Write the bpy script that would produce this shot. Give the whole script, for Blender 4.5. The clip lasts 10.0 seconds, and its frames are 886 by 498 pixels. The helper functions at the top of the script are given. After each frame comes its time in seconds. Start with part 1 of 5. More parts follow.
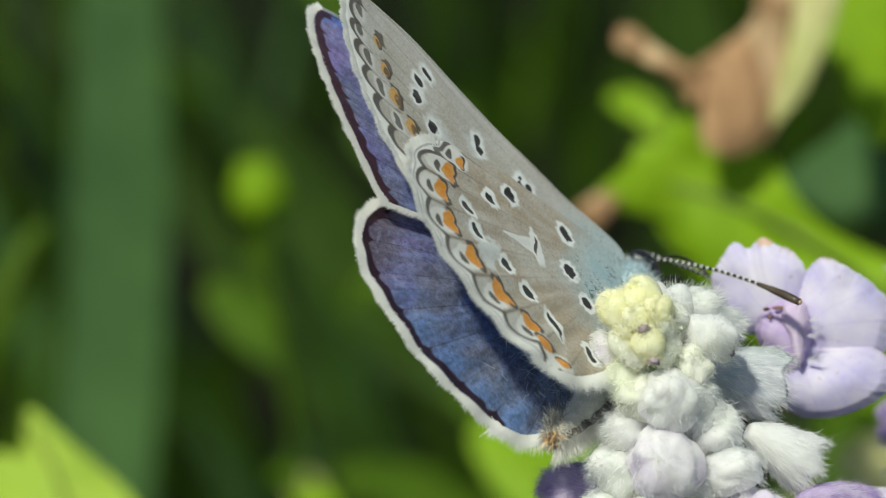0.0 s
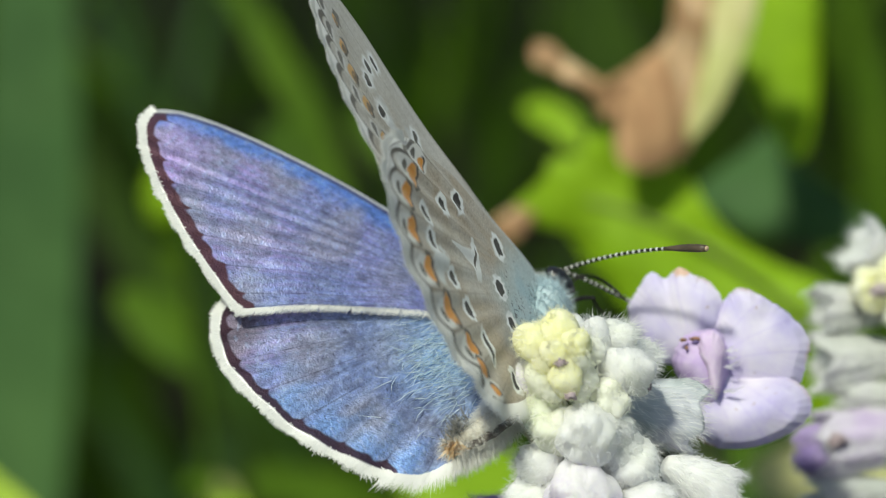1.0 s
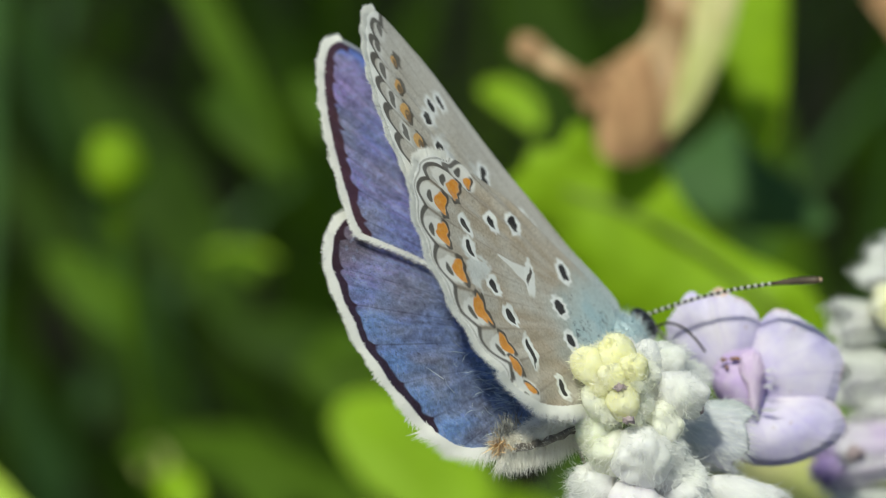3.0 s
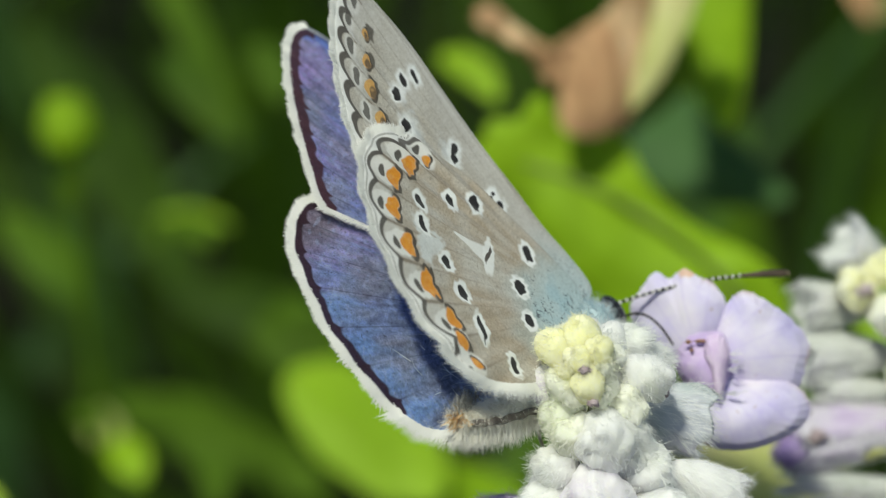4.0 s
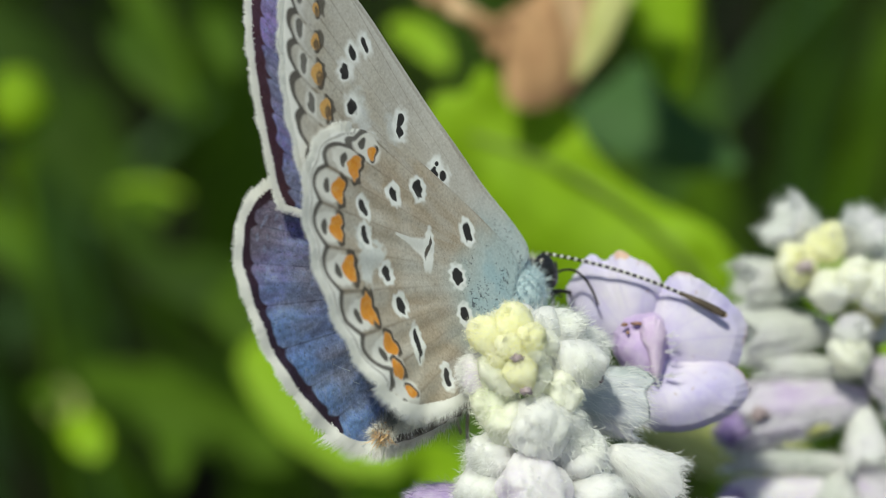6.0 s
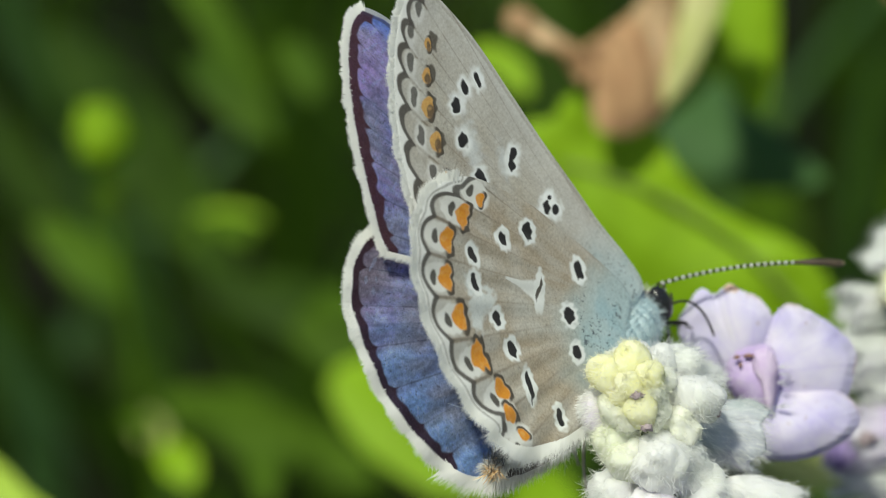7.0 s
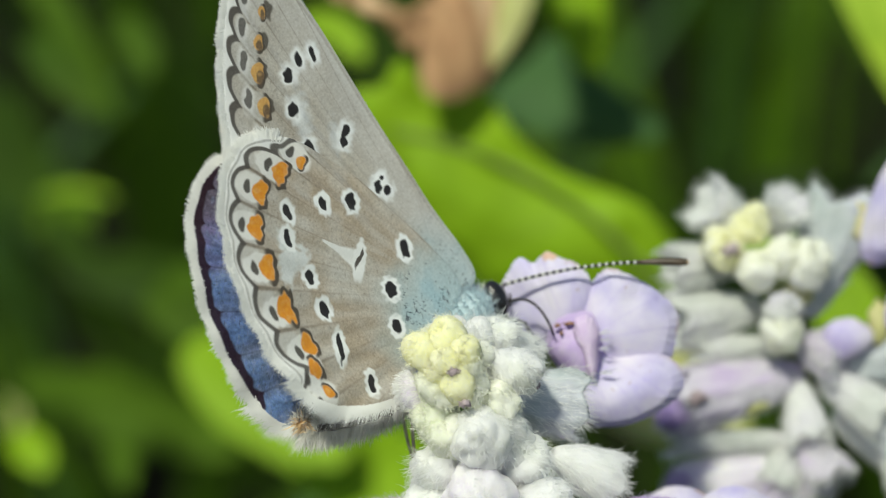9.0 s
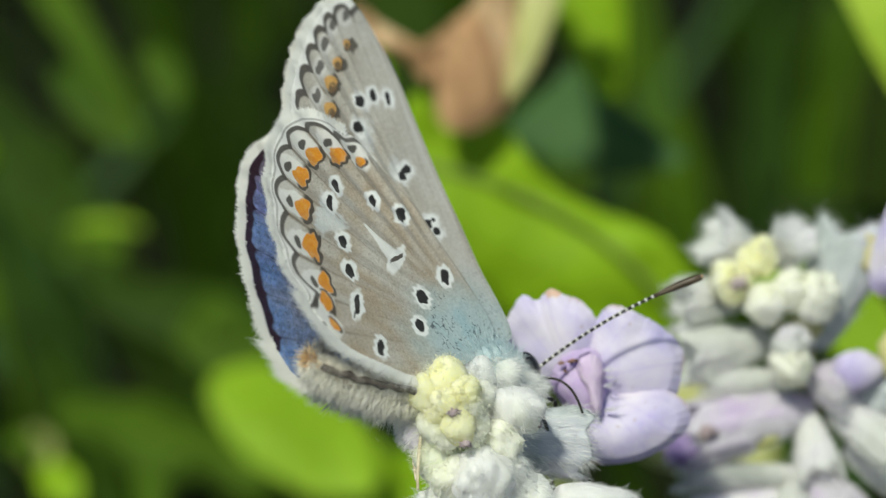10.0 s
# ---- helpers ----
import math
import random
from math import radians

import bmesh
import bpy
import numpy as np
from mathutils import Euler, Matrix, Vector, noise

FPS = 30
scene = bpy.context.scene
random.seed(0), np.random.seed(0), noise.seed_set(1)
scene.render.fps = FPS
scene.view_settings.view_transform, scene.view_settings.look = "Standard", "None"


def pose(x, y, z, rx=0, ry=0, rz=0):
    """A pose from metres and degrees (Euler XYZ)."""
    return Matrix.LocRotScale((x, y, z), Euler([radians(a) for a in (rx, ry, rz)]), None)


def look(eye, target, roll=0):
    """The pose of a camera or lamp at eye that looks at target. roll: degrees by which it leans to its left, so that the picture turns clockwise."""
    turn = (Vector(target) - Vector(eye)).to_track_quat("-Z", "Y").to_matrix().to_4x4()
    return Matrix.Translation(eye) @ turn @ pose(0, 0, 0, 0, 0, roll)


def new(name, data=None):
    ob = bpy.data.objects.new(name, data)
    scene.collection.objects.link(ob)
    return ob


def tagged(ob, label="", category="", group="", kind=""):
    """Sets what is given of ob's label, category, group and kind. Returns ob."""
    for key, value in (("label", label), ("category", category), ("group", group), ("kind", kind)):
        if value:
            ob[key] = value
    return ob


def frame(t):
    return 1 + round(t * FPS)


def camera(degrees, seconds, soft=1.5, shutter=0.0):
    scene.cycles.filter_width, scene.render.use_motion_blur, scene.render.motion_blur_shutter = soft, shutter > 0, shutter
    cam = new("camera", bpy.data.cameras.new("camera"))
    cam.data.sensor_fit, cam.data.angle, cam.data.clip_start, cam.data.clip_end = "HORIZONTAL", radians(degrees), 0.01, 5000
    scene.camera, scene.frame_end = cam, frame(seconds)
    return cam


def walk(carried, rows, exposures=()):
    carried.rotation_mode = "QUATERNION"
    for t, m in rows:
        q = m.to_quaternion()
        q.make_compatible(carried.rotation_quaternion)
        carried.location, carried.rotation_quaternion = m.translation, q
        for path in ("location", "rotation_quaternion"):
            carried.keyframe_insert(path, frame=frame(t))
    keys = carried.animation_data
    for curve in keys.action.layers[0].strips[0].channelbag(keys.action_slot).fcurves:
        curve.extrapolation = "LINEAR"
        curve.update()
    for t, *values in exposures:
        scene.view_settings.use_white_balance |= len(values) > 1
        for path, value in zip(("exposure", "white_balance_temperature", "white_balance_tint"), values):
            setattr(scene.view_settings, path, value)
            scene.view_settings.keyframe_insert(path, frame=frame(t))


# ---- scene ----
# A macro view: a blue butterfly on a woolly sage spike, in metres.
cam = camera(20.0, 10.0, soft=1.0)
cam.data.dof.use_dof = True
cam.data.dof.focus_distance = 0.0985
cam.data.dof.aperture_fstop = 40.0
cam.data.dof.aperture_blades = 0
CAMERA_PATH = [
    (0, 0.00612, -0.09486, 0.37824, 72.92, 3.36, 12.15),
    (0.5, 0.00519, -0.09471, 0.37867, 73.04, 3.10, 11.28),
    (1, 0.00585, -0.09375, 0.37966, 72.58, 2.73, 10.27),
    (1.5, 0.00512, -0.09557, 0.37930, 71.18, 2.48, 9.77),
    (2, 0.00202, -0.09553, 0.38185, 71.69, 2.16, 9.05),
    (2.5, -0.00047, -0.09541, 0.38359, 71.50, 1.53, 8.00),
    (4, -0.00276, -0.09358, 0.38362, 70.15, -0.51, 6.62),
    (4.5, -0.00138, -0.09144, 0.38389, 70.12, -0.74, 5.99),
    (5, -0.00181, -0.09113, 0.38426, 69.85, -0.59, 6.33),
    (6.5, -0.00092, -0.09311, 0.38506, 69.00, 1.07, 5.68),
    (7, -0.00342, -0.09380, 0.38683, 69.19, 2.20, 6.33),
    (7.5, -0.00342, -0.09228, 0.38698, 69.09, 2.94, 5.43),
    (8, -0.00414, -0.09190, 0.38749, 68.68, 3.72, 4.58),
    (8.5, -0.00227, -0.09098, 0.38781, 68.66, 3.98, 3.23),
    (9, -0.00086, -0.09186, 0.38695, 68.01, 3.88, 2.69),
    (9.5, 0.00091, -0.09170, 0.38718, 68.25, 4.24, 2.45),
    (10, 0.00106, -0.09136, 0.38753, 68.50, 4.92, 3.46),
]
BODY_PATH = [
    (0, -0.00932, 0.00229, 0.34538, -44.04, -16.31, 75.04),
    (0.5, -0.00925, 0.00218, 0.34546, -44.98, -14.58, 73.52),
    (1, -0.00947, 0.00215, 0.34609, -41.10, -13.60, 72.68),
    (1.5, -0.00957, 0.00199, 0.34627, -39.83, -19.39, 76.73),
    (2, -0.00901, 0.00193, 0.34624, -39.73, -11.56, 70.53),
    (2.5, -0.00845, 0.00183, 0.34587, -41.37, -7.27, 63.93),
    (4, -0.00807, 0.00190, 0.34536, -40.63, -1.62, 59.30),
    (4.5, -0.00839, 0.00264, 0.34521, -34.61, -6.84, 61.24),
    (5, -0.00859, 0.00267, 0.34548, -26.59, -8.58, 60.33),
    (6.5, -0.00822, 0.00237, 0.34631, -13.62, -15.60, 54.70),
    (7, -0.00828, 0.00185, 0.34652, -16.16, -15.26, 52.98),
    (7.5, -0.00820, 0.00196, 0.34643, -13.75, -16.59, 50.04),
    (8, -0.00775, 0.00203, 0.34607, -21.69, -6.62, 46.25),
    (8.5, -0.00786, 0.00217, 0.34608, -22.88, -8.39, 47.59),
    (9, -0.00773, 0.00232, 0.34559, -29.16, -3.39, 47.53),
    (9.5, -0.00666, 0.00087, 0.34558, -45.85, 16.99, 38.49),
    (10, -0.00659, 0.00027, 0.34595, -48.75, 23.46, 39.64),
]
HIND_NEAR_PATH = [
    (0, 0.00016, -0.00077, 0.00087, 9.08, -6.52, 10.30),
    (0.5, 0.00015, -0.00078, 0.00089, 8.08, -6.93, 10.04),
    (0.65, 0.00015, -0.00078, 0.00089, 8.08, -6.93, 10.04),
    (0.85, 0.00020, -0.00072, 0.00072, 21.10, -12.22, 10.71),
    (1, 0.00020, -0.00072, 0.00072, 21.10, -12.22, 10.71),
    (1.5, 0.00021, -0.00071, 0.00071, 21.95, -11.52, 12.01),
    (2, 0.00021, -0.00072, 0.00073, 20.51, -12.85, 11.38),
    (2.12, 0.00021, -0.00072, 0.00073, 20.51, -12.85, 11.38),
    (2.38, 0.00016, -0.00078, 0.00090, 7.31, -11.29, 10.41),
    (2.5, 0.00016, -0.00078, 0.00090, 7.31, -11.29, 10.41),
    (4, 0.00010, -0.00079, 0.00097, 2.37, -9.57, 6.52),
    (4.5, 0.00009, -0.00080, 0.00102, -1.24, -9.22, 6.41),
    (5, 0.00015, -0.00079, 0.00101, -0.47, -9.60, 10.74),
    (6.5, 0.00008, -0.00079, 0.00109, -6.51, -9.35, 7.18),
    (7, 0.00010, -0.00079, 0.00105, -3.48, -11.24, 8.18),
    (7.5, 0.00009, -0.00079, 0.00105, -3.87, -10.03, 7.12),
    (8, 0.00008, -0.00080, 0.00099, 0.50, -13.55, 5.86),
    (8.5, 0.00008, -0.00080, 0.00097, 2.58, -14.03, 5.26),
    (9, 0.00008, -0.00079, 0.00095, 3.37, -13.91, 5.00),
    (9.5, 0.00007, -0.00079, 0.00094, 4.66, -12.89, 4.20),
    (10, 0.00005, -0.00080, 0.00093, 5.13, -12.78, 2.74),
]
FORE_NEAR_PATH = [
    (0, 0.00011, -0.00056, 0.00091, 8.95, -10.89, 9.82),
    (0.5, 0.00011, -0.00056, 0.00092, 7.95, -11.30, 9.63),
    (0.65, 0.00011, -0.00056, 0.00092, 7.95, -11.30, 9.63),
    (0.85, 0.00014, -0.00052, 0.00080, 11.85, -12.00, 21.83),
    (1, 0.00014, -0.00052, 0.00080, 11.85, -12.00, 21.83),
    (1.5, 0.00015, -0.00052, 0.00079, 11.63, -10.23, 23.66),
    (2, 0.00015, -0.00052, 0.00080, 9.95, -11.25, 23.03),
    (2.12, 0.00015, -0.00052, 0.00080, 9.95, -11.25, 23.03),
    (2.38, 0.00012, -0.00056, 0.00093, 1.77, -14.69, 19.07),
    (2.5, 0.00012, -0.00056, 0.00093, 1.77, -14.69, 19.07),
    (4, 0.00007, -0.00058, 0.00098, 2.44, -15.43, 6.42),
    (4.5, 0.00006, -0.00058, 0.00101, -1.10, -13.13, 7.21),
    (5, 0.00011, -0.00057, 0.00100, -0.73, -17.82, 10.82),
    (6.5, 0.00006, -0.00057, 0.00106, -8.72, -10.13, 7.29),
    (7, 0.00008, -0.00057, 0.00103, -6.59, -9.94, 8.07),
    (7.5, 0.00006, -0.00058, 0.00104, -6.22, -8.75, 6.99),
    (8, 0.00006, -0.00058, 0.00100, 0.52, -13.24, 6.12),
    (8.5, 0.00006, -0.00058, 0.00097, 2.63, -13.95, 5.25),
    (9, 0.00006, -0.00058, 0.00097, 3.62, -15.04, 4.95),
    (9.5, 0.00005, -0.00058, 0.00095, 4.51, -15.31, 3.93),
    (10, 0.00004, -0.00058, 0.00095, 4.46, -15.10, 2.44),
]
HIND_FAR_PATH = [
    (0, -0.00016, 0.00077, 0.00113, 4.12, -13.55, 6.45),
    (0.5, -0.00015, 0.00078, 0.00111, 3.75, -10.75, 3.27),
    (0.65, -0.00015, 0.00078, 0.00111, 3.75, -10.75, 3.27),
    (0.85, -0.00020, 0.00072, 0.00128, -21.46, -18.46, -0.25),
    (1, -0.00020, 0.00072, 0.00128, -21.46, -18.46, -0.25),
    (1.5, -0.00021, 0.00071, 0.00129, -21.02, -19.06, -3.08),
    (2, -0.00021, 0.00072, 0.00127, -16.42, -19.03, -1.08),
    (2.12, -0.00021, 0.00072, 0.00127, -16.42, -19.03, -1.08),
    (2.38, -0.00016, 0.00078, 0.00110, -2.08, -11.67, 1.38),
    (2.5, -0.00016, 0.00078, 0.00110, -2.08, -11.67, 1.38),
    (4, -0.00010, 0.00079, 0.00103, -8.53, -14.74, 3.46),
    (4.5, -0.00009, 0.00080, 0.00098, -7.97, -16.62, 4.71),
    (5, -0.00015, 0.00079, 0.00099, -11.31, -16.83, 8.97),
    (6.5, -0.00008, 0.00079, 0.00091, -9.96, -19.70, 2.88),
    (7, -0.00010, 0.00079, 0.00095, -10.95, -19.36, 4.93),
    (7.5, -0.00009, 0.00079, 0.00095, -9.14, -17.24, 4.06),
    (8, -0.00008, 0.00080, 0.00101, -3.29, -23.83, 3.95),
    (8.5, -0.00008, 0.00080, 0.00103, 2.56, -18.26, 3.72),
    (9, -0.00008, 0.00079, 0.00105, 5.22, -16.42, 3.46),
    (9.5, -0.00007, 0.00079, 0.00106, 9.13, -18.54, 3.70),
    (10, -0.00005, 0.00080, 0.00107, 7.72, -17.75, 3.96),
]
FORE_FAR_PATH = [
    (0, -0.00013, 0.00056, 0.00111, 7.22, -2.65, 8.14),
    (0.5, -0.00014, 0.00056, 0.00110, 8.91, -3.34, 3.02),
    (0.65, -0.00014, 0.00056, 0.00110, 8.91, -3.34, 3.02),
    (0.85, -0.00023, 0.00052, 0.00136, -11.09, -15.04, -9.17),
    (1, -0.00023, 0.00052, 0.00136, -11.09, -15.04, -9.17),
    (1.5, -0.00025, 0.00051, 0.00137, -13.98, -15.66, -13.53),
    (2, -0.00023, 0.00051, 0.00133, -11.53, -16.92, -5.22),
    (2.12, -0.00023, 0.00051, 0.00133, -11.53, -16.92, -5.22),
    (2.38, -0.00016, 0.00056, 0.00111, 2.54, -7.46, -2.63),
    (2.5, -0.00016, 0.00056, 0.00111, 2.54, -7.46, -2.63),
    (4, -0.00009, 0.00058, 0.00106, -5.17, -7.96, 1.34),
    (4.5, -0.00008, 0.00058, 0.00101, -2.24, -6.86, -0.26),
    (5, -0.00013, 0.00057, 0.00103, -7.68, -9.40, 6.90),
    (6.5, -0.00009, 0.00057, 0.00095, -5.01, -11.93, 4.29),
    (7, -0.00010, 0.00058, 0.00099, -7.07, -12.49, 4.60),
    (7.5, -0.00008, 0.00058, 0.00098, -4.25, -8.80, 4.42),
    (8, -0.00007, 0.00058, 0.00102, 2.05, -14.67, 7.36),
    (8.5, -0.00006, 0.00058, 0.00103, 2.61, -9.18, 5.19),
    (9, -0.00006, 0.00058, 0.00103, 5.27, -7.92, 5.10),
    (9.5, -0.00005, 0.00058, 0.00103, 8.71, -14.07, 5.91),
    (10, -0.00003, 0.00058, 0.00104, 7.51, -14.61, 5.62),
]
ANTENNA_FAR_PATH = [
    (0, 0.00310, 0.00020, 0.00045, -46.72, 44.28, -108.06),
    (0.3, 0.00310, 0.00020, 0.00045, -33.48, 19.24, -85.73),
    (0.5, 0.00310, 0.00020, 0.00045, -37.84, 16.26, -94.21),
    (1, 0.00310, 0.00020, 0.00045, -36.21, 22.02, -96.23),
    (1.5, 0.00310, 0.00020, 0.00045, -43.58, 7.40, -94.33),
    (2, 0.00310, 0.00020, 0.00045, -28.17, 6.00, -80.29),
    (2.5, 0.00310, 0.00020, 0.00045, -19.58, 15.00, -78.04),
    (4, 0.00310, 0.00020, 0.00045, 12.65, 19.90, -33.98),
    (4.5, 0.00310, 0.00020, 0.00045, 7.84, 8.57, -29.47),
    (5, 0.00310, 0.00020, 0.00045, -3.76, 3.52, -36.19),
    (6.5, 0.00310, 0.00020, 0.00045, -35.70, 46.58, -73.70),
    (7, 0.00310, 0.00020, 0.00045, -15.71, 20.27, -35.59),
    (7.5, 0.00310, 0.00020, 0.00045, -29.15, 35.30, -61.38),
    (8, 0.00310, 0.00020, 0.00045, -13.09, 38.86, -52.84),
    (8.5, 0.00310, 0.00020, 0.00045, -6.27, 19.12, -34.58),
    (9, 0.00310, 0.00020, 0.00045, -2.09, 18.16, -44.19),
    (9.5, 0.00310, 0.00020, 0.00045, 25.82, 10.12, -39.59),
    (10, 0.00310, 0.00020, 0.00045, 29.98, -6.99, -55.83),
]
ANTENNA_NEAR_PATH = [
    (0, 0.00310, -0.00020, 0.00045, 52.86, 60.00, 15.00),
    (0.5, 0.00310, -0.00020, 0.00045, 52.56, 54.00, 15.00),
    (1, 0.00310, -0.00020, 0.00045, 48.94, 60.00, 12.00),
    (1.5, 0.00310, -0.00020, 0.00045, 27.16, 75.00, -9.00),
    (2, 0.00310, -0.00020, 0.00045, 44.43, 63.00, 9.00),
    (2.5, 0.00310, -0.00020, 0.00045, 51.15, 45.00, 21.00),
    (4, 0.00310, -0.00020, 0.00045, 106.23, 56.74, 115.92),
    (4.5, 0.00310, -0.00020, 0.00045, 120.95, 59.03, 130.07),
    (5, 0.00310, -0.00020, 0.00045, 134.48, 63.70, 143.63),
    (6.5, 0.00310, -0.00020, 0.00045, 163.03, 63.23, 176.91),
    (7, 0.00310, -0.00020, 0.00045, 156.19, 63.70, 172.31),
    (7.5, 0.00310, -0.00020, 0.00045, 159.88, 63.28, 178.68),
    (8, 0.00310, -0.00020, 0.00045, 130.71, 71.64, 152.10),
    (8.5, 0.00310, -0.00020, 0.00045, 131.06, 69.27, 151.87),
    (9, 0.00310, -0.00020, 0.00045, 109.36, 68.77, 129.42),
    (9.5, 0.00310, -0.00020, 0.00045, 54.39, 56.87, 74.19),
    (10, 0.00310, -0.00020, 0.00045, 50.52, 52.54, 65.53),
]


def rows_of(path):
    return [(t, pose(x, y, z, rx, ry, rz)) for t, x, y, z, rx, ry, rz in path]


walk(cam, rows_of(CAMERA_PATH), [(t, e, 6900, 0) for t, e in ((0.0, -0.1), (0.6, -0.1), (1.0, 0.0), (1.5, 0.15), (2.1, 0.1), (2.5, -0.05), (4.0, -0.1), (4.5, -0.1), (7.0, -0.05), (8.5, -0.08), (10.0, -0.1))])

# ---- light ----
# towards the sun: behind the lens, high, a little to the left
SUN_TO = (Matrix.Rotation(radians(-20), 3, "X") @ Vector((-0.13, -0.80, 0.55))).normalized()
sun = new("sun", bpy.data.lights.new("sun", "SUN"))
sun.data.energy, sun.data.angle, sun.data.color = 3.85, radians(4.0), (0.97, 0.96, 0.88)
sun.matrix_world = look((SUN_TO * 3)[:], (0, 0, 0))
world = bpy.data.worlds.new("sky")
scene.world = world
world.use_nodes = True
wn = world.node_tree.nodes
sky = wn.new("ShaderNodeTexSky")
sky.sky_type, sky.sun_disc = "NISHITA", False
sky.sun_elevation = math.asin(SUN_TO.z)
sky.sun_rotation = math.atan2(SUN_TO.x, SUN_TO.y)
wn["Background"].inputs[1].default_value = 0.075
world.node_tree.links.new(sky.outputs[0], wn["Background"].inputs[0])

# The view space: x right, y away from the lens, z up in the picture; millimetres.
VIEW = Matrix.Translation((0, 0, 0.35)) @ Matrix.Rotation(radians(-20), 4, "X") @ Matrix.Scale(0.001, 4)
VIEW_TURN = VIEW.to_3x3().normalized()


def V(x, y, z):
    return VIEW @ Vector((x, y, z))


# ---- materials ----
def material(name, colors, scale=900.0, rough=0.6, bump=0.15, translucent=0.0, detail=4.0, spec=0.3, attribute="",
             sheen=0.0, fine=6.0, jitter=0.0, distort=0.0, metal=0.0, stretch=(1, 1, 1), transmit_tint=None, scatter=0.0):
    """Colours mixed by two noises in object space, a fine bump, and some light through the sheet."""
    mat = bpy.data.materials.new(name)
    mat.use_nodes = True
    nt = mat.node_tree
    n, link = nt.nodes, nt.links.new
    bsdf = n["Principled BSDF"]
    co = n.new("ShaderNodeTexCoord")
    mp = n.new("ShaderNodeMapping")
    mp.inputs["Scale"].default_value = stretch
    link(co.outputs["Object"], mp.inputs["Vector"])
    big = n.new("ShaderNodeTexNoise")
    big.inputs["Scale"].default_value, big.inputs["Detail"].default_value = scale, detail
    big.inputs["Distortion"].default_value = distort
    link(mp.outputs[0], big.inputs["Vector"])
    small = n.new("ShaderNodeTexNoise")
    small.inputs["Scale"].default_value, small.inputs["Detail"].default_value = scale * fine, 3.0
    link(mp.outputs[0], small.inputs["Vector"])
    ramp = n.new("ShaderNodeValToRGB")
    ramp.color_ramp.elements[0].position, ramp.color_ramp.elements[1].position = 0.3, 0.7
    ramp.color_ramp.elements[0].color = (*colors[0], 1)
    ramp.color_ramp.elements[1].color = (*colors[-1], 1)
    for k, c in enumerate(colors[1:-1]):
        e = ramp.color_ramp.elements.new(0.3 + 0.4 * (k + 1) / (len(colors) - 1))
        e.color = (*c, 1)
    link(big.outputs[0], ramp.inputs[0])
    color = ramp.outputs[0]
    if attribute:
        at = n.new("ShaderNodeAttribute")
        at.attribute_name = attribute
        mul = n.new("ShaderNodeMix")
        mul.data_type, mul.blend_type = "RGBA", "MULTIPLY"
        mul.inputs[0].default_value = 1.0
        link(at.outputs["Color"], mul.inputs[6])
        link(color, mul.inputs[7])
        color = mul.outputs[2]
    speck = n.new("ShaderNodeMix")
    speck.data_type, speck.blend_type = "RGBA", "OVERLAY"
    speck.inputs[0].default_value = 0.35
    link(color, speck.inputs[6])
    link(small.outputs[0], speck.inputs[7])
    color = speck.outputs[2]
    if jitter:
        info = n.new("ShaderNodeObjectInfo")
        hsv = n.new("ShaderNodeHueSaturation")
        mr = n.new("ShaderNodeMapRange")
        mr.inputs[3].default_value, mr.inputs[4].default_value = 1 - jitter, 1 + jitter
        link(info.outputs["Random"], mr.inputs[0])
        link(mr.outputs[0], hsv.inputs["Value"])
        link(color, hsv.inputs["Color"])
        color = hsv.outputs[0]
    link(color, bsdf.inputs["Base Color"])
    bsdf.inputs["Roughness"].default_value = rough
    bsdf.inputs["Specular IOR Level"].default_value = spec
    bsdf.inputs["Metallic"].default_value = metal
    bsdf.inputs["Sheen Weight"].default_value = sheen
    if scatter:
        bsdf.inputs["Subsurface Weight"].default_value = 0.7
        bsdf.inputs["Subsurface Radius"].default_value = (1.0, 1.0, 0.9)
        bsdf.inputs["Subsurface Scale"].default_value = scatter
    bp = n.new("ShaderNodeBump")
    bp.inputs["Strength"].default_value, bp.inputs["Distance"].default_value = bump, 0.00005
    link(small.outputs[0], bp.inputs["Height"])
    link(bp.outputs[0], bsdf.inputs["Normal"])
    if translucent:
        tr = n.new("ShaderNodeBsdfTranslucent")
        mix = n.new("ShaderNodeMixShader")
        mix.inputs[0].default_value = translucent
        if transmit_tint:
            tint = n.new("ShaderNodeMix")
            tint.data_type, tint.blend_type = "RGBA", "MULTIPLY"
            tint.inputs[0].default_value = 1.0
            tint.inputs[7].default_value = (*transmit_tint, 1)
            link(color, tint.inputs[6])
            link(tint.outputs[2], tr.inputs["Color"])
        else:
            link(color, tr.inputs["Color"])
        link(bsdf.outputs[0], mix.inputs[1])
        link(tr.outputs[0], mix.inputs[2])
        link(mix.outputs[0], n["Material Output"].inputs["Surface"])
    return mat


WING_UNDER = material("wing_underside", [(0.93, 0.93, 0.93), (1, 1, 1)], 1500, 0.75, 0.3, 0.22, attribute="pattern", sheen=0.2)
WING_UPPER = material("wing_upperside", [(0.85, 0.85, 0.88), (1, 1, 1)], 1800, 0.50, 0.5, 0.04, attribute="pattern", spec=0.3, metal=0.7)
FRINGE = material("fringe_scales", [(0.93, 0.93, 0.91), (0.97, 0.97, 0.95)], 2500, 0.8, 0.0, 0.3)
FUR_WHITE = material("white_fur", [(0.90, 0.88, 0.82), (0.97, 0.96, 0.92)], 2500, 0.7, 0.1, 0.4)
FUR_DARK = material("dark_grey_fur", [(0.05, 0.05, 0.055), (0.42, 0.42, 0.40)], 4000, 0.6, 0.1, 0.2)
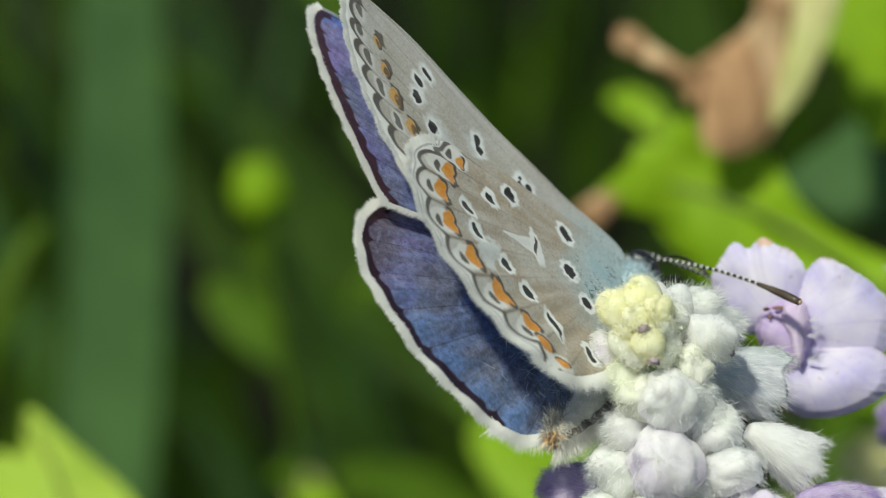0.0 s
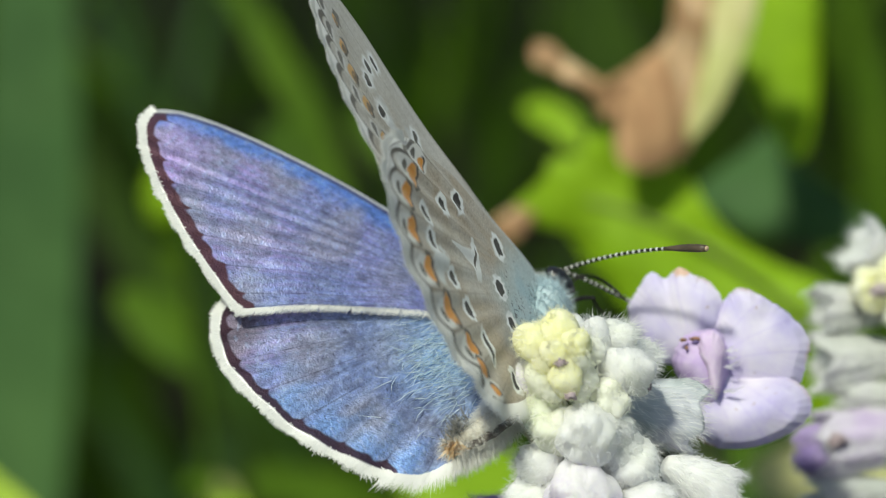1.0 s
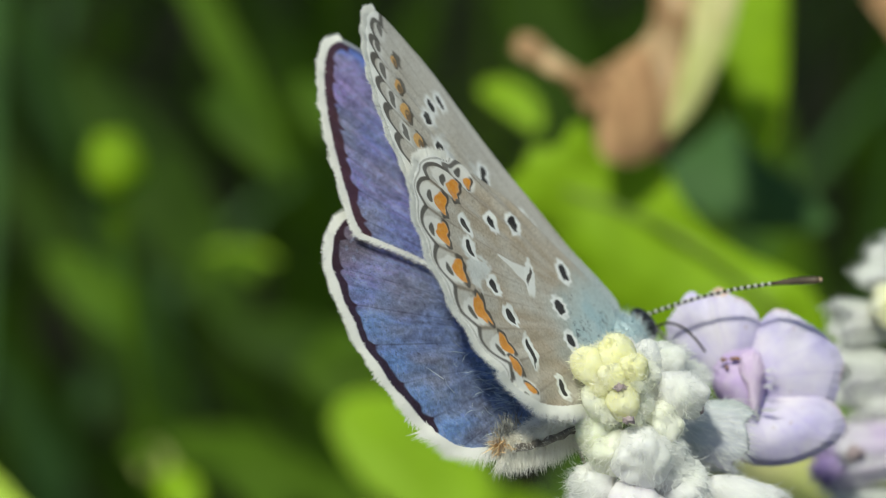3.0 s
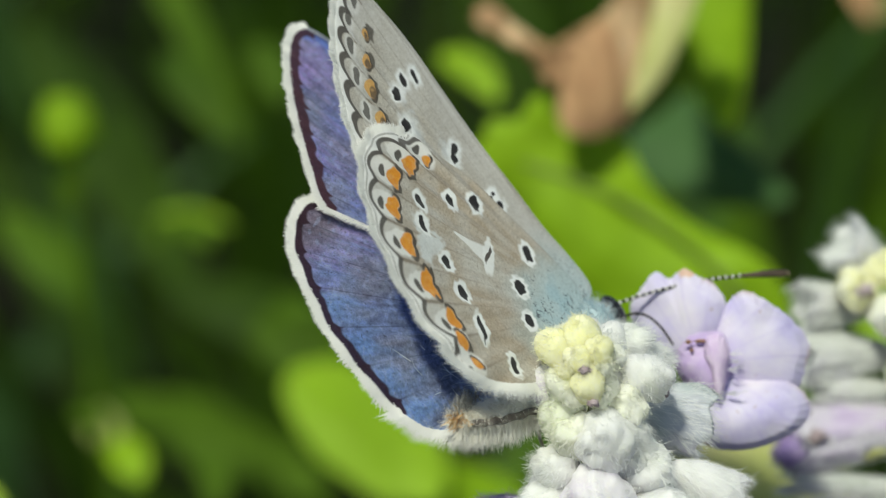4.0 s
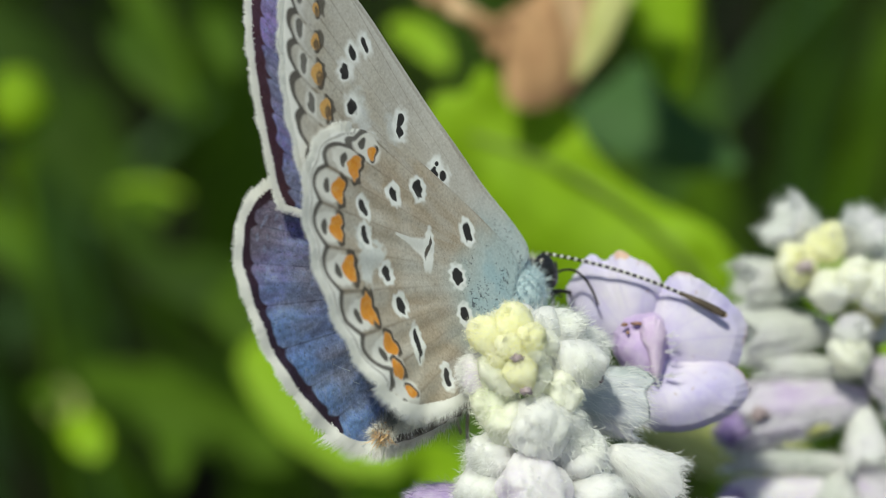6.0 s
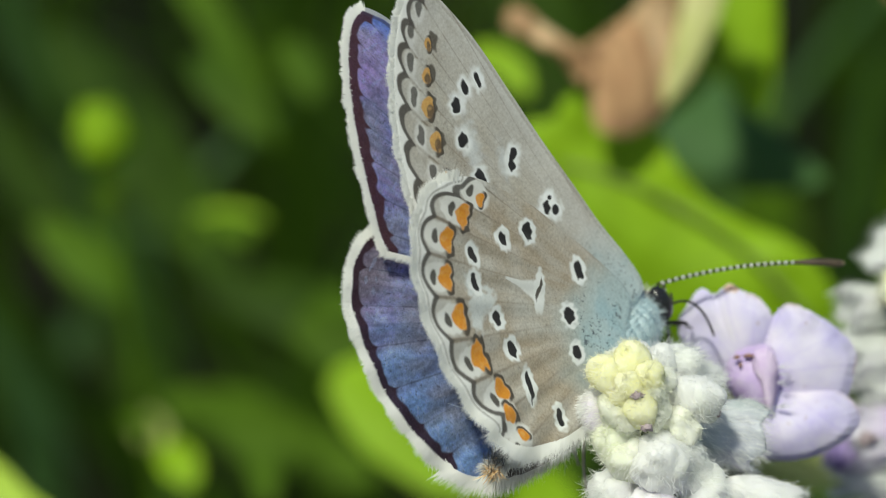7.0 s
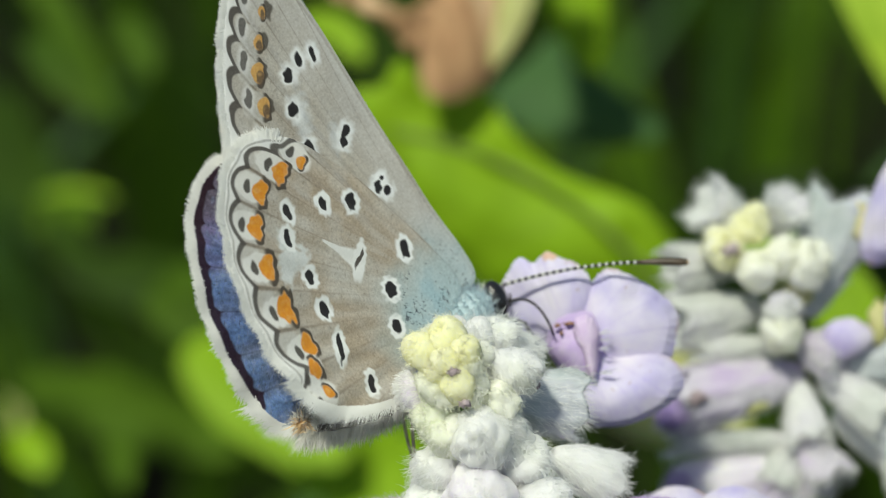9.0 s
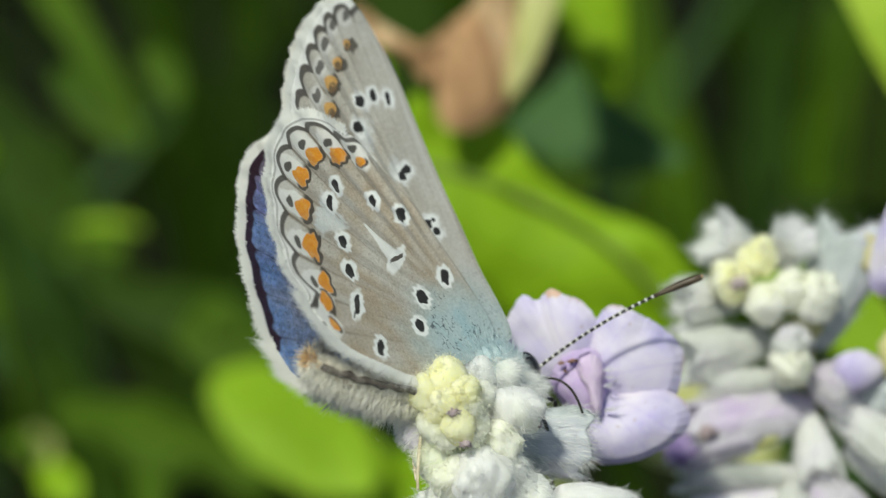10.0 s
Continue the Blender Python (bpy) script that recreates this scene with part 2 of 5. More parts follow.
FUR_BLUE = material("blue_fur", [(0.62, 0.75, 0.80), (0.80, 0.88, 0.90)], 2500, 0.6, 0.1, 0.35)
THORAX = material("blue_thorax_scales", [(0.44, 0.56, 0.60), (0.62, 0.73, 0.77)], 1500, 0.7, 0.4)
ABDOMEN = material("pale_abdomen_scales", [(0.62, 0.55, 0.44), (0.88, 0.85, 0.78), (0.93, 0.91, 0.87)], 900, 0.7, 0.3)
BODY_DARK = material("body_scales", [(0.06, 0.05, 0.045), (0.20, 0.18, 0.16)], 1800, 0.6, 0.4)
EYE = material("compound_eye", [(0.008, 0.008, 0.01), (0.02, 0.02, 0.022)], 6000, 0.22, 0.25, spec=0.6)
ANT_DARK = material("antenna_dark", [(0.012, 0.011, 0.010), (0.03, 0.026, 0.022)], 3000, 0.45, 0.2)
ANT_PALE = material("antenna_pale", [(0.62, 0.62, 0.60), (0.78, 0.78, 0.75)], 3000, 0.6, 0.1)
CLUB = material("antenna_club", [(0.035, 0.027, 0.02), (0.16, 0.12, 0.085)], 900, 0.4, 0.2)
CLUB_TIP = material("club_tip", [(0.40, 0.28, 0.18), (0.55, 0.45, 0.34)], 3000, 0.5, 0.1)
LEG = material("leg_scales", [(0.45, 0.38, 0.25), (0.68, 0.62, 0.48)], 3000, 0.6, 0.2)
AMBER = material("amber_tuft", [(0.60, 0.36, 0.16), (0.80, 0.62, 0.38)], 2500, 0.65, 0.2)
WOOL_WHITE = material("woolly_calyx", [(0.84, 0.88, 0.78), (0.92, 0.92, 0.90), (0.92, 0.91, 0.94)], 260, 0.9, 0.35, 0.15, jitter=0.03, sheen=0.3, fine=14, scatter=0.0014)
# White wool made blue-grey: the shade on these calyces is in the colour.
WOOL_SHADE = material("shade_tinted_calyx", [(0.50, 0.56, 0.55), (0.62, 0.66, 0.70), (0.66, 0.64, 0.75)], 330, 0.9, 0.3, 0.2, jitter=0.08)
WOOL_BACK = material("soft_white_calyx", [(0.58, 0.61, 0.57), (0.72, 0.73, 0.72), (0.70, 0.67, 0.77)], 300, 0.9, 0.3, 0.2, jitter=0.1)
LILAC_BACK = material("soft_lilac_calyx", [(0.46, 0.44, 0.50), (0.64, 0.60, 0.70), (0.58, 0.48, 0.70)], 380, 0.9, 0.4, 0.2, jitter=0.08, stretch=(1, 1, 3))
WOOL_LILAC = material("lilac_woolly_calyx", [(0.80, 0.74, 0.86), (0.92, 0.89, 0.94), (0.70, 0.60, 0.82)], 300, 0.85, 0.15, 0.2, sheen=0.3, fine=14, scatter=0.0006)
WOOL_YELLOW = material("yellow_bud", [(0.97, 0.96, 0.74), (0.98, 0.96, 0.52), (0.98, 0.96, 0.60), (0.97, 0.96, 0.84)], 300, 0.9, 0.04, 0.1, fine=12, scatter=0.0012)
WOOL_PALE = material("pale_bud", [(0.88, 0.94, 0.70), (0.95, 0.96, 0.82), (0.95, 0.95, 0.92)], 300, 0.9, 0.04, 0.12, fine=14, scatter=0.0012)
PALE_HAIR = material("pale_wool_hair", [(0.93, 0.94, 0.80), (0.97, 0.97, 0.92)], 1500, 0.8, 0.02, 0.3)
WOOL_HAIR = material("wool_hair", [(0.96, 0.97, 0.95), (0.98, 0.98, 0.98)], 1500, 0.8, 0.0, 0.5)
YELLOW_HAIR = material("yellow_wool_hair", [(0.95, 0.94, 0.68), (0.97, 0.96, 0.86)], 1500, 0.8, 0.02, 0.2)
VIOLET_HAIR = material("violet_wool_hair", [(0.62, 0.48, 0.80), (0.80, 0.72, 0.88)], 1500, 0.8, 0.02, 0.4)
PETAL = material("lilac_petal", [(0.90, 0.89, 0.96), (0.97, 0.97, 1.0), (1, 1, 1)], 240, 0.5, 0.12, 0.3, distort=0.6, attribute="pattern", fine=10)
PETAL_PINK = material("pinkish_lip", [(0.58, 0.44, 0.80), (0.70, 0.56, 0.86), (0.80, 0.68, 0.90)], 500, 0.6, 0.4, 0.25, distort=0.8)
WOOL_VIOLET = material("violet_woolly_bud", [(0.38, 0.28, 0.60), (0.56, 0.45, 0.72), (0.70, 0.62, 0.80)], 500, 0.9, 0.4, 0.25)
PETAL_RIDGE = material("pale_lip_ridge", [(0.72, 0.56, 0.84), (0.86, 0.74, 0.90)], 600, 0.6, 0.6, 0.2, distort=0.8)
ANTHER = material("anther", [(0.16, 0.06, 0.04), (0.40, 0.24, 0.16)], 1500, 0.6, 0.3)
STEM = material("sage_stem", [(0.16, 0.22, 0.06), (0.30, 0.34, 0.12)], 500, 0.6, 0.3)
# Leaf green raised well above plain foliage: sunlight is in the colour.
LEAF_BRIGHT = material("sun_brightened_leaf", [(0.25, 0.43, 0.013), (0.38, 0.60, 0.028)], 90, 0.55, 0.3, 0.4, spec=0.2, transmit_tint=(1.0, 1.1, 0.5))
# Lighter copy again, its colour making up for weak sun on the blade.
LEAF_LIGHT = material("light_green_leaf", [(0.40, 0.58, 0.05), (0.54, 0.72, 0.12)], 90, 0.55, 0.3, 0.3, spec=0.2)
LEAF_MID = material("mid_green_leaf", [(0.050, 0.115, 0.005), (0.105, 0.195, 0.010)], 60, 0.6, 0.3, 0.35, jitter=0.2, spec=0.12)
# Green lowered to near-black: the thicket's shade is in the colour.
LEAF_DARK = material("shade_darkened_green", [(0.014, 0.034, 0.003), (0.045, 0.095, 0.006)], 40, 0.6, 0.3, 0.3, jitter=0.25, spec=0.12)
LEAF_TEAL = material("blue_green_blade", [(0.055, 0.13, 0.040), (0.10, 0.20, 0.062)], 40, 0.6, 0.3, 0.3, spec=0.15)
LEAF_BROWN = material("withered_leaf", [(0.16, 0.08, 0.04), (0.68, 0.42, 0.23), (0.40, 0.23, 0.12), (0.80, 0.56, 0.34), (0.92, 0.78, 0.54)], 150, 0.8, 0.5, 0.3, distort=0.8, stretch=(1.3, 1, 0.35), spec=0.1)
LEAF_PALE = material("yellowing_leaf", [(0.52, 0.58, 0.17), (0.82, 0.76, 0.42)], 150, 0.6, 0.3, 0.35)
MIDRIB = material("leaf_midrib", [(0.14, 0.22, 0.03), (0.24, 0.32, 0.08)], 200, 0.5, 0.2, 0.2)
# Near-black base colour carries the shade in the gaps between plants.
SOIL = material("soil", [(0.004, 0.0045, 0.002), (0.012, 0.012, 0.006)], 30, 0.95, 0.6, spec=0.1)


BUD_MARK = material("dry_bud_tip", [(0.34, 0.26, 0.28), (0.52, 0.44, 0.48)], 900, 0.8, 0.4, 0.1)


# ---- building helpers ----
def mesh_object(name, verts, faces, mat, parent=None, label="", smooth=True):
    me = bpy.data.meshes.new(name)
    me.from_pydata([tuple(v) for v in verts], [], [tuple(f) for f in faces])
    for m in (mat if isinstance(mat, (list, tuple)) else (mat,)):
        me.materials.append(m)
    if smooth:
        me.polygons.foreach_set("use_smooth", [True] * len(me.polygons))
    me.update()
    ob = new(name, me)
    if parent:
        ob.parent = parent
    return tagged(ob, label)


def part(name, bm, mat, parent, label=""):
    me = bpy.data.meshes.new(name)
    bm.to_mesh(me)
    bm.free()
    me.materials.append(mat)
    me.polygons.foreach_set("use_smooth", [True] * len(me.polygons))
    ob = new(name, me)
    ob.parent = parent
    return tagged(ob, label)


def thing(name, m, label, category, group="", kind=""):
    ob = new(name)
    ob.empty_display_size = 0.002
    ob.matrix_world = m
    return tagged(ob, label, category, group, kind)


def tube_data(points, radii, sides=10, cap=True):
    """A tapered tube through points."""
    pts = [Vector(p) for p in points]
    verts, faces = [], []
    side = Vector((0.3, 0.5, 0.8))
    for i, p in enumerate(pts):
        d = (pts[min(i + 1, len(pts) - 1)] - pts[max(i - 1, 0)]).normalized()
        a = d.cross(side).normalized()
        b = d.cross(a)
        for k in range(sides):
            w = 2 * math.pi * k / sides
            verts.append(p + (a * math.cos(w) + b * math.sin(w)) * radii[i])
    for i in range(len(pts) - 1):
        for k in range(sides):
            j = (k + 1) % sides
            faces.append((i * sides + k, i * sides + j, (i + 1) * sides + j, (i + 1) * sides + k))
    if cap:
        faces.append(tuple(range(sides))[::-1])
        faces.append(tuple(range((len(pts) - 1) * sides, len(pts) * sides)))
    return verts, faces


def bend(a, b, sag, n=12):
    """Points from a to b, bowed by sag in the middle."""
    a, b, sag = Vector(a), Vector(b), Vector(sag)
    return [a.lerp(b, i / n) + sag * (4 * (i / n) * (1 - i / n)) for i in range(n + 1)]


def hairs_data(roots, normals, length, width, rng, droop=(0, 0, 0), wild=0.5, joints=2):
    """Tapered hair blades, each a thin bent strip."""
    verts, faces = [], []
    droop = Vector(droop)
    for p, nrm in zip(roots, normals):
        d = (Vector(nrm) + Vector((rng.gauss(0, wild), rng.gauss(0, wild), rng.gauss(0, wild)))).normalized()
        ln = length * rng.uniform(0.6, 1.3)
        side = d.cross(Vector((rng.uniform(-1, 1), rng.uniform(-1, 1), rng.uniform(-1, 1)))).normalized()
        base, q, bendto = len(verts), Vector(p), droop + Vector((rng.gauss(0, 1), rng.gauss(0, 1), rng.gauss(0, 1))) * 0.35
        for j in range(joints):
            w = width * (1 - 0.5 * j / joints)
            verts += [q - side * w / 2, q + side * w / 2]
            d = (d + bendto / joints).normalized()
            q = q + d * (ln / joints)
        verts.append(q)
        for j in range(joints - 1):
            faces.append((base + 2 * j, base + 2 * j + 1, base + 2 * j + 3, base + 2 * j + 2))
        faces.append((base + 2 * joints - 2, base + 2 * joints - 1, base + 2 * joints))
    return verts, faces


def spline(points, n, closed=False):
    """A Catmull-Rom curve through plane points, n samples a span."""
    p = np.array(points, float)
    if closed:
        p = np.vstack([p[-1], p, p[:2]])
    else:
        p = np.vstack([2 * p[0] - p[1], p, 2 * p[-1] - p[-2]])
    out = []
    for i in range(1, len(p) - 2):
        s = np.linspace(0, 1, n, endpoint=False)[:, None]
        a, b, c, d = p[i - 1], p[i], p[i + 1], p[i + 2]
        out.append(0.5 * (2 * b + (c - a) * s + (2 * a - 5 * b + 4 * c - d) * s**2 + (3 * b - a - 3 * c + d) * s**3))
    return np.vstack(out)


# ---- the butterfly ----
# Wing plans in millimetres: first the outer margin, then round by the base; x towards the head, y away from the body.
FORE_MARGIN = [(1.35, 16.1), (0.6, 16.25), (-0.25, 15.95), (-1.1, 15.4), (-1.95, 14.72), (-2.78, 13.88), (-3.58, 12.95), (-4.3, 12.0), (-4.96, 11.0), (-5.55, 10.02), (-5.8, 9.4)]
FORE_REST = [(-5.3, 8.6), (-4.0, 6.6), (-2.4, 3.6), (-1.0, 1.0), (-0.2, 0.1), (0.9, -0.15), (1.55, 0.2), (1.78, 1.6), (1.82, 3.5), (1.94, 5.6), (2.1, 8.3), (2.18, 10.5), (2.2, 12.0), (2.12, 13.5), (1.85, 15.1)]
HIND_MARGIN = [(-2.9, 9.9), (-3.9, 10.5), (-4.9, 10.65), (-5.9, 10.4), (-6.9, 9.8), (-7.65, 8.95), (-8.22, 8.05), (-8.75, 7.1), (-9.15, 6.0), (-9.42, 4.9), (-9.55, 3.7), (-9.45, 2.5)]
HIND_REST = [(-9.15, 1.4), (-8.4, 0.5), (-7.0, -0.4), (-5.0, -1.2), (-2.5, -1.0), (-0.2, -0.1), (0.5, 0.6), (0.3, 2.4), (-0.2, 4.6), (-0.8, 6.6), (-1.6, 8.3), (-2.2, 9.2)]
# Marks on the undersides: x, y, length, width, turn in degrees.
FORE_SPOTS = [(1.15, 11.45, .50, .20, 70), (0.38, 11.65, .46, .26, 60), (-0.44, 11.45, .46, .38, 30), (-1.2, 10.27, .50, .38, 60), (-1.6, 8.7, .56, .38, 60),
              (0.05, 7.92, .40, .30, 60), (0.46, 8.18, .42, .30, 20), (0.12, 5.58, .42, .28, 50), (0.40, 5.2, .34, .26, 40), (0.55, 5.75, .16, .14, 0)]
# Forewing cells: the orange mark, the dark dot beyond it, and the strength of the orange.
FORE_CELLS = [(1.0, 14.3, 0.75, 15.4, 0), (0.0, 14.16, -0.21, 15.02, .62), (-0.95, 13.35, -1.13, 14.15, .75), (-1.80, 12.45, -1.98, 13.1, 1), (-2.5, 11.25, -2.85, 11.8, 1), (-3.25, 9.9, -3.45, 10.45, .9)]
# Forewing veins: where they reach the edge, as the slope of the fan from the base.
FORE_VEINS = [0.20, 0.10, 0.035, -0.034, -0.086, -0.150, -0.222, -0.312, -0.42, -0.55, -0.7]
HIND_SPOTS = [(-4.69, 7.42, .5, .3, 60), (-5.46, 6.65, .56, .26, 60), (-5.66, 4.92, .46, .32, 60), (-6.04, 3.62, .5, .34, 60), (-6.62, 2.10, 1.0, .2, 50),
              (-6.40, 0.20, .62, .26, 60), (-2.97, 6.68, .46, .28, 60), (-1.74, 5.96, .56, .38, 60), (-0.87, 3.04, .62, .34, 55), (-2.68, 2.24, .52, .42, 60),
              (-3.56, 1.0, .46, .34, 60)]
HIND_CELLS = [(-2.7, 8.62, .6), (-3.98, 8.9, 1), (-5.4, 8.88, 1), (-6.6, 7.96, 1), (-7.3, 6.48, 1.05), (-7.8, 4.80, 1.2), (-7.95, 3.13, .95), (-8.5, 2.3, .85), (-8.6, 1.25, .6)]


COSTA_Y = [0.2, 1.6, 3.5, 5.6, 8.3, 10.5, 12.0, 13.5, 15.1, 16.1]
COSTA_X = [1.55, 1.78, 1.82, 1.94, 2.1, 2.18, 2.2, 2.12, 1.85, 1.35]


def smooth_step(x, a, b):
    s = np.clip((x - a) / (b - a), 0, 1)
    return s * s * (3 - 2 * s)


def wobble(x, y, f, seed):
    """Smooth noise, about -1 to 1: a sum of waves where coarse, a lattice noise where fine."""
    if f >= 6:
        lattice = np.random.RandomState(seed).uniform(-1, 1, (256, 256))
        out = 0 * x
        for gain, k in ((1.15, f / 4.5), (0.55, f / 2.1)):
            u, v = x * k * 0.8 + y * k * 0.6 + 40.3, y * k * 0.8 - x * k * 0.6 + 71.7
            i, j = np.floor(u).astype(int), np.floor(v).astype(int)
            a, b = u - i, v - j
            a, b = a * a * (3 - 2 * a), b * b * (3 - 2 * b)
            at = lambda p, q: lattice[p % 256, q % 256]
            out = out + gain * ((at(i, j) * (1 - a) + at(i + 1, j) * a) * (1 - b) + (at(i, j + 1) * (1 - a) + at(i + 1, j + 1) * a) * b)
        return out
    r = np.random.RandomState(seed)
    out = 0 * x
    for k in range(7):
        a, ph, g = r.uniform(0, 6.28), r.uniform(0, 6.28), f * r.uniform(0.6, 1.6)
        out += np.sin(g * (x * np.cos(a) + y * np.sin(a)) + ph)
    return out / 3.2


def over(col, new_col, m):
    return col * (1 - m[:, None]) + np.array(new_col)[None, :] * m[:, None]


def ellipse(x, y, spot, grow=0.0, rough=0.0):
    cx, cy, ln, wd, turn = spot
    c, s = math.cos(radians(turn)), math.sin(radians(turn))
    a, b = (x - cx) * c + (y - cy) * s, -(x - cx) * s + (y - cy) * c
    d = np.sqrt((a / (ln * 0.68 + grow)) ** 2 + (b / (wd * 0.68 + grow)) ** 2)
    return d + rough * wobble(x * 5, y * 5, 3, int(abs(cx * 97 + cy * 31)))


def vein_phase(x, y, hind):
    """Whole numbers in the middle of each cell between veins, halves on the veins, and the fan's angle."""
    ang = np.arctan2(x - 0.5, y + 0.6)
    if not hind:
        return np.interp(-np.tan(ang), [-a for a in FORE_VEINS], np.arange(len(FORE_VEINS)) + 0.5), ang
    at = [math.atan2(cx - 0.5, cy + 0.6) for cx, cy, _ in HIND_CELLS[:-2]]
    step0, step1 = at[0] - at[1], at[-2] - at[-1]
    at = [at[0] + 2 * step0, at[0] + step0] + at + [at[-1] - step1, at[-1] - 2 * step1, at[-1] - 3 * step1]
    return np.interp(-ang, [-a for a in at], np.arange(len(at), dtype=float)), ang


def under_colors(x, y, edge, scallop, hind):
    """The underside's scale colours over the plan: edge is the way in from the outer margin."""
    n = len(x)
    phase, ang = vein_phase(x, y, hind)
    vein = np.abs(np.cos(phase * math.pi))
    far_out = np.hypot(x, y)
    col = np.tile(np.array((0.47, 0.395, 0.31) if hind else (0.50, 0.455, 0.385)), (n, 1))
    col = over(col, (0.56, 0.53, 0.48), np.clip(0.35 + 0.6 * wobble(x, y, 1.5, 3), 0, 1))
    col = over(col, (0.36, 0.29, 0.21), 0.35 * np.clip(wobble(x, y, 8, 5), 0, 1))
    col = over(col, (0.62, 0.61, 0.58), 0.35 * np.clip(wobble(x, y, 4, 25), 0, 1))
    col = over(col, (0.33, 0.265, 0.195), 0.30 * np.clip(wobble(ang * 40, far_out * 1.2, 1.0, 6), 0, 1))
    col = over(col, (0.66, 0.64, 0.60), 0.28 * np.clip(wobble(ang * 55, far_out * 2.0, 1.0, 7), 0, 1))
    col = over(col, (0.26, 0.21, 0.16), 0.35 * (wobble(ang * 60, far_out * 9, 3.0, 15) > 1.0))
    grain = np.random.RandomState(8).normal(0, 0.06, n)
    col = np.clip(col * (1 + grain[:, None]), 0, 1)
    if not hind:
        col = over(col, (0.62, 0.605, 0.575), 0.6 * smooth_step(x, -1.6, 1.4))
        col = over(col, (0.74, 0.74, 0.72), smooth_step(x, 1.45, 1.95) * 0.5)
        costa = np.interp(y, COSTA_Y, COSTA_X) - x
        col = over(col, (0.40, 0.37, 0.33), 0.6 * (1 - smooth_step(np.abs(costa - 0.16), 0.03, 0.10)))
    spots, cells = (HIND_SPOTS, HIND_CELLS) if hind else (FORE_SPOTS, FORE_CELLS)
    # Veins: faint darker lines that fan out from the base.
    col = over(col, (0.30, 0.25, 0.20), 0.45 * (1 - smooth_step(vein, 0.0, 0.16)) * smooth_step(far_out, 3, 7))
    col = over(col, (0.22, 0.185, 0.15), 0.7 * (1 - smooth_step(vein, 0.04, 0.24)) * (1 - smooth_step(edge, 1.2, 3.2)))
    # White flashes.
    if hind:
        for s in ((-6.2, 6.0, 1.8, 0.75, 45), (-5.6, 5.8, 1.15, 0.8, 0), (-5.7, 6.7, 0.8, 0.6, 60)):
            col = over(col, (0.74, 0.77, 0.77), 0.92 * (1 - smooth_step(ellipse(x, y, s, 0, 0.2), 0.5, 1.1)))
    else:
        for s in ((-0.2, 8.3, 1.1, 0.5, 60), (-1.0, 9.8, 2.0, 0.7, 60), (0.0, 5.6, 1.0, 0.6, 40)):
            col = over(col, (0.70, 0.73, 0.74), 0.7 * (1 - smooth_step(ellipse(x, y, s, 0, 0.2), 0.4, 1.2)))
    # Blue-green dusting by the body, with dark flecks.
    if hind:
        blue = 1 - smooth_step(np.hypot((x + 0.9) * 0.62, (y - 0.2) * 0.92) + 0.18 * wobble(x, y, 3, 14), 0.7, 2.9)
    else:
        blue = 0.8 * (1 - smooth_step(np.hypot(x - 0.2, (y - 0.4) * 0.8), 0.5, 3.0))
    col = over(col, (0.47, 0.61, 0.65), 0.9 * blue ** 0.8)
    col = over(col, (0.34, 0.53, 0.61), 0.5 * blue * np.clip(wobble(x, y, 6, 13), 0, 1))
    fleck = (np.abs(wobble(x * 1.4 - y * 0.5, y, 15, 12)) < 0.07) & (wobble(x, y, 7, 17) > 0.15)
    fleck = fleck | (wobble(x, y * 1.3, 30, 18) > 1.15)
    core = 1 - smooth_step(np.abs(np.hypot(x + 1.5, y - 0.6) - 0.5), 0.6, 1.8) if hind else blue
    col = over(col, (0.06, 0.075, 0.10), fleck * np.clip(core * 0.85 + 0.10, 0, 1))
    for s in spots:
        g = 0.27 if hind else 0.34
        w = 1.0
        col = over(col, (0.93, 0.95, 0.95), w * (1 - smooth_step(ellipse(x, y, s, g, 0.1), 0.72 if hind else 0.45, 1.02)))
    if hind:
        along, across = (x + 4.14) * 0.5 - (y - 5.73) * 0.87, (x + 4.14) * 0.87 + (y - 5.73) * 0.5
        tail = np.abs(across) / (0.06 + 0.5 * np.clip(along / 1.9, 0, 1) ** 2)
        col = over(col, (0.90, 0.91, 0.90), 0.9 * (1 - smooth_step(tail + 0.1 * wobble(x, y, 9, 33), 0.6, 1.1)) * smooth_step(along, 0.0, 0.2) * (1 - smooth_step(along, 1.7, 2.0)))
        col = over(col, (0.93, 0.94, 0.93), 0.95 * (1 - smooth_step(ellipse(x, y, (-3.15, 3.97, 1.2, .25, 36), 0.18, 0.1), 0.8, 1.05)))
        col = over(col, (0.10, 0.085, 0.075), 1 - smooth_step(ellipse(x, y + 0.10 * np.sin((x + 3.1) * 4.0), (-3.08, 4.05, .88, .14, 30), 0, 0.12), 0.75, 1.0))
    # Submarginal cells: pale ground, dark outer dot, orange lunule, dark chevron inside.
    c0 = np.array((-1.0, 2.5)) if hind else np.array((1.0, 3.0))
    band = (1 - smooth_step(edge, 1.35, 1.6)) * smooth_step(vein, 0.1, 0.3)
    col = over(col, (0.70, 0.69, 0.66) if hind else (0.56, 0.54, 0.51), (0.7 if hind else 0.45) * band)
    for cell in cells:
        cx, cy, amount = cell[0], cell[1], cell[-1]
        out = np.array((cx, cy)) - c0
        out /= np.linalg.norm(out)
        if not hind:
            out = np.array((-0.72, 0.69))
        a, b = (x - cx) * out[0] + (y - cy) * out[1], -(x - cx) * out[1] + (y - cy) * out[0]
        rough = 0.10 * wobble(x * 4, y * 4, 3, int(abs(cx * 50)))
        ring = np.sqrt(((a - 0.28) / (0.98 if hind else 0.85)) ** 2 + (b / 0.66) ** 2) + 0.5 * rough
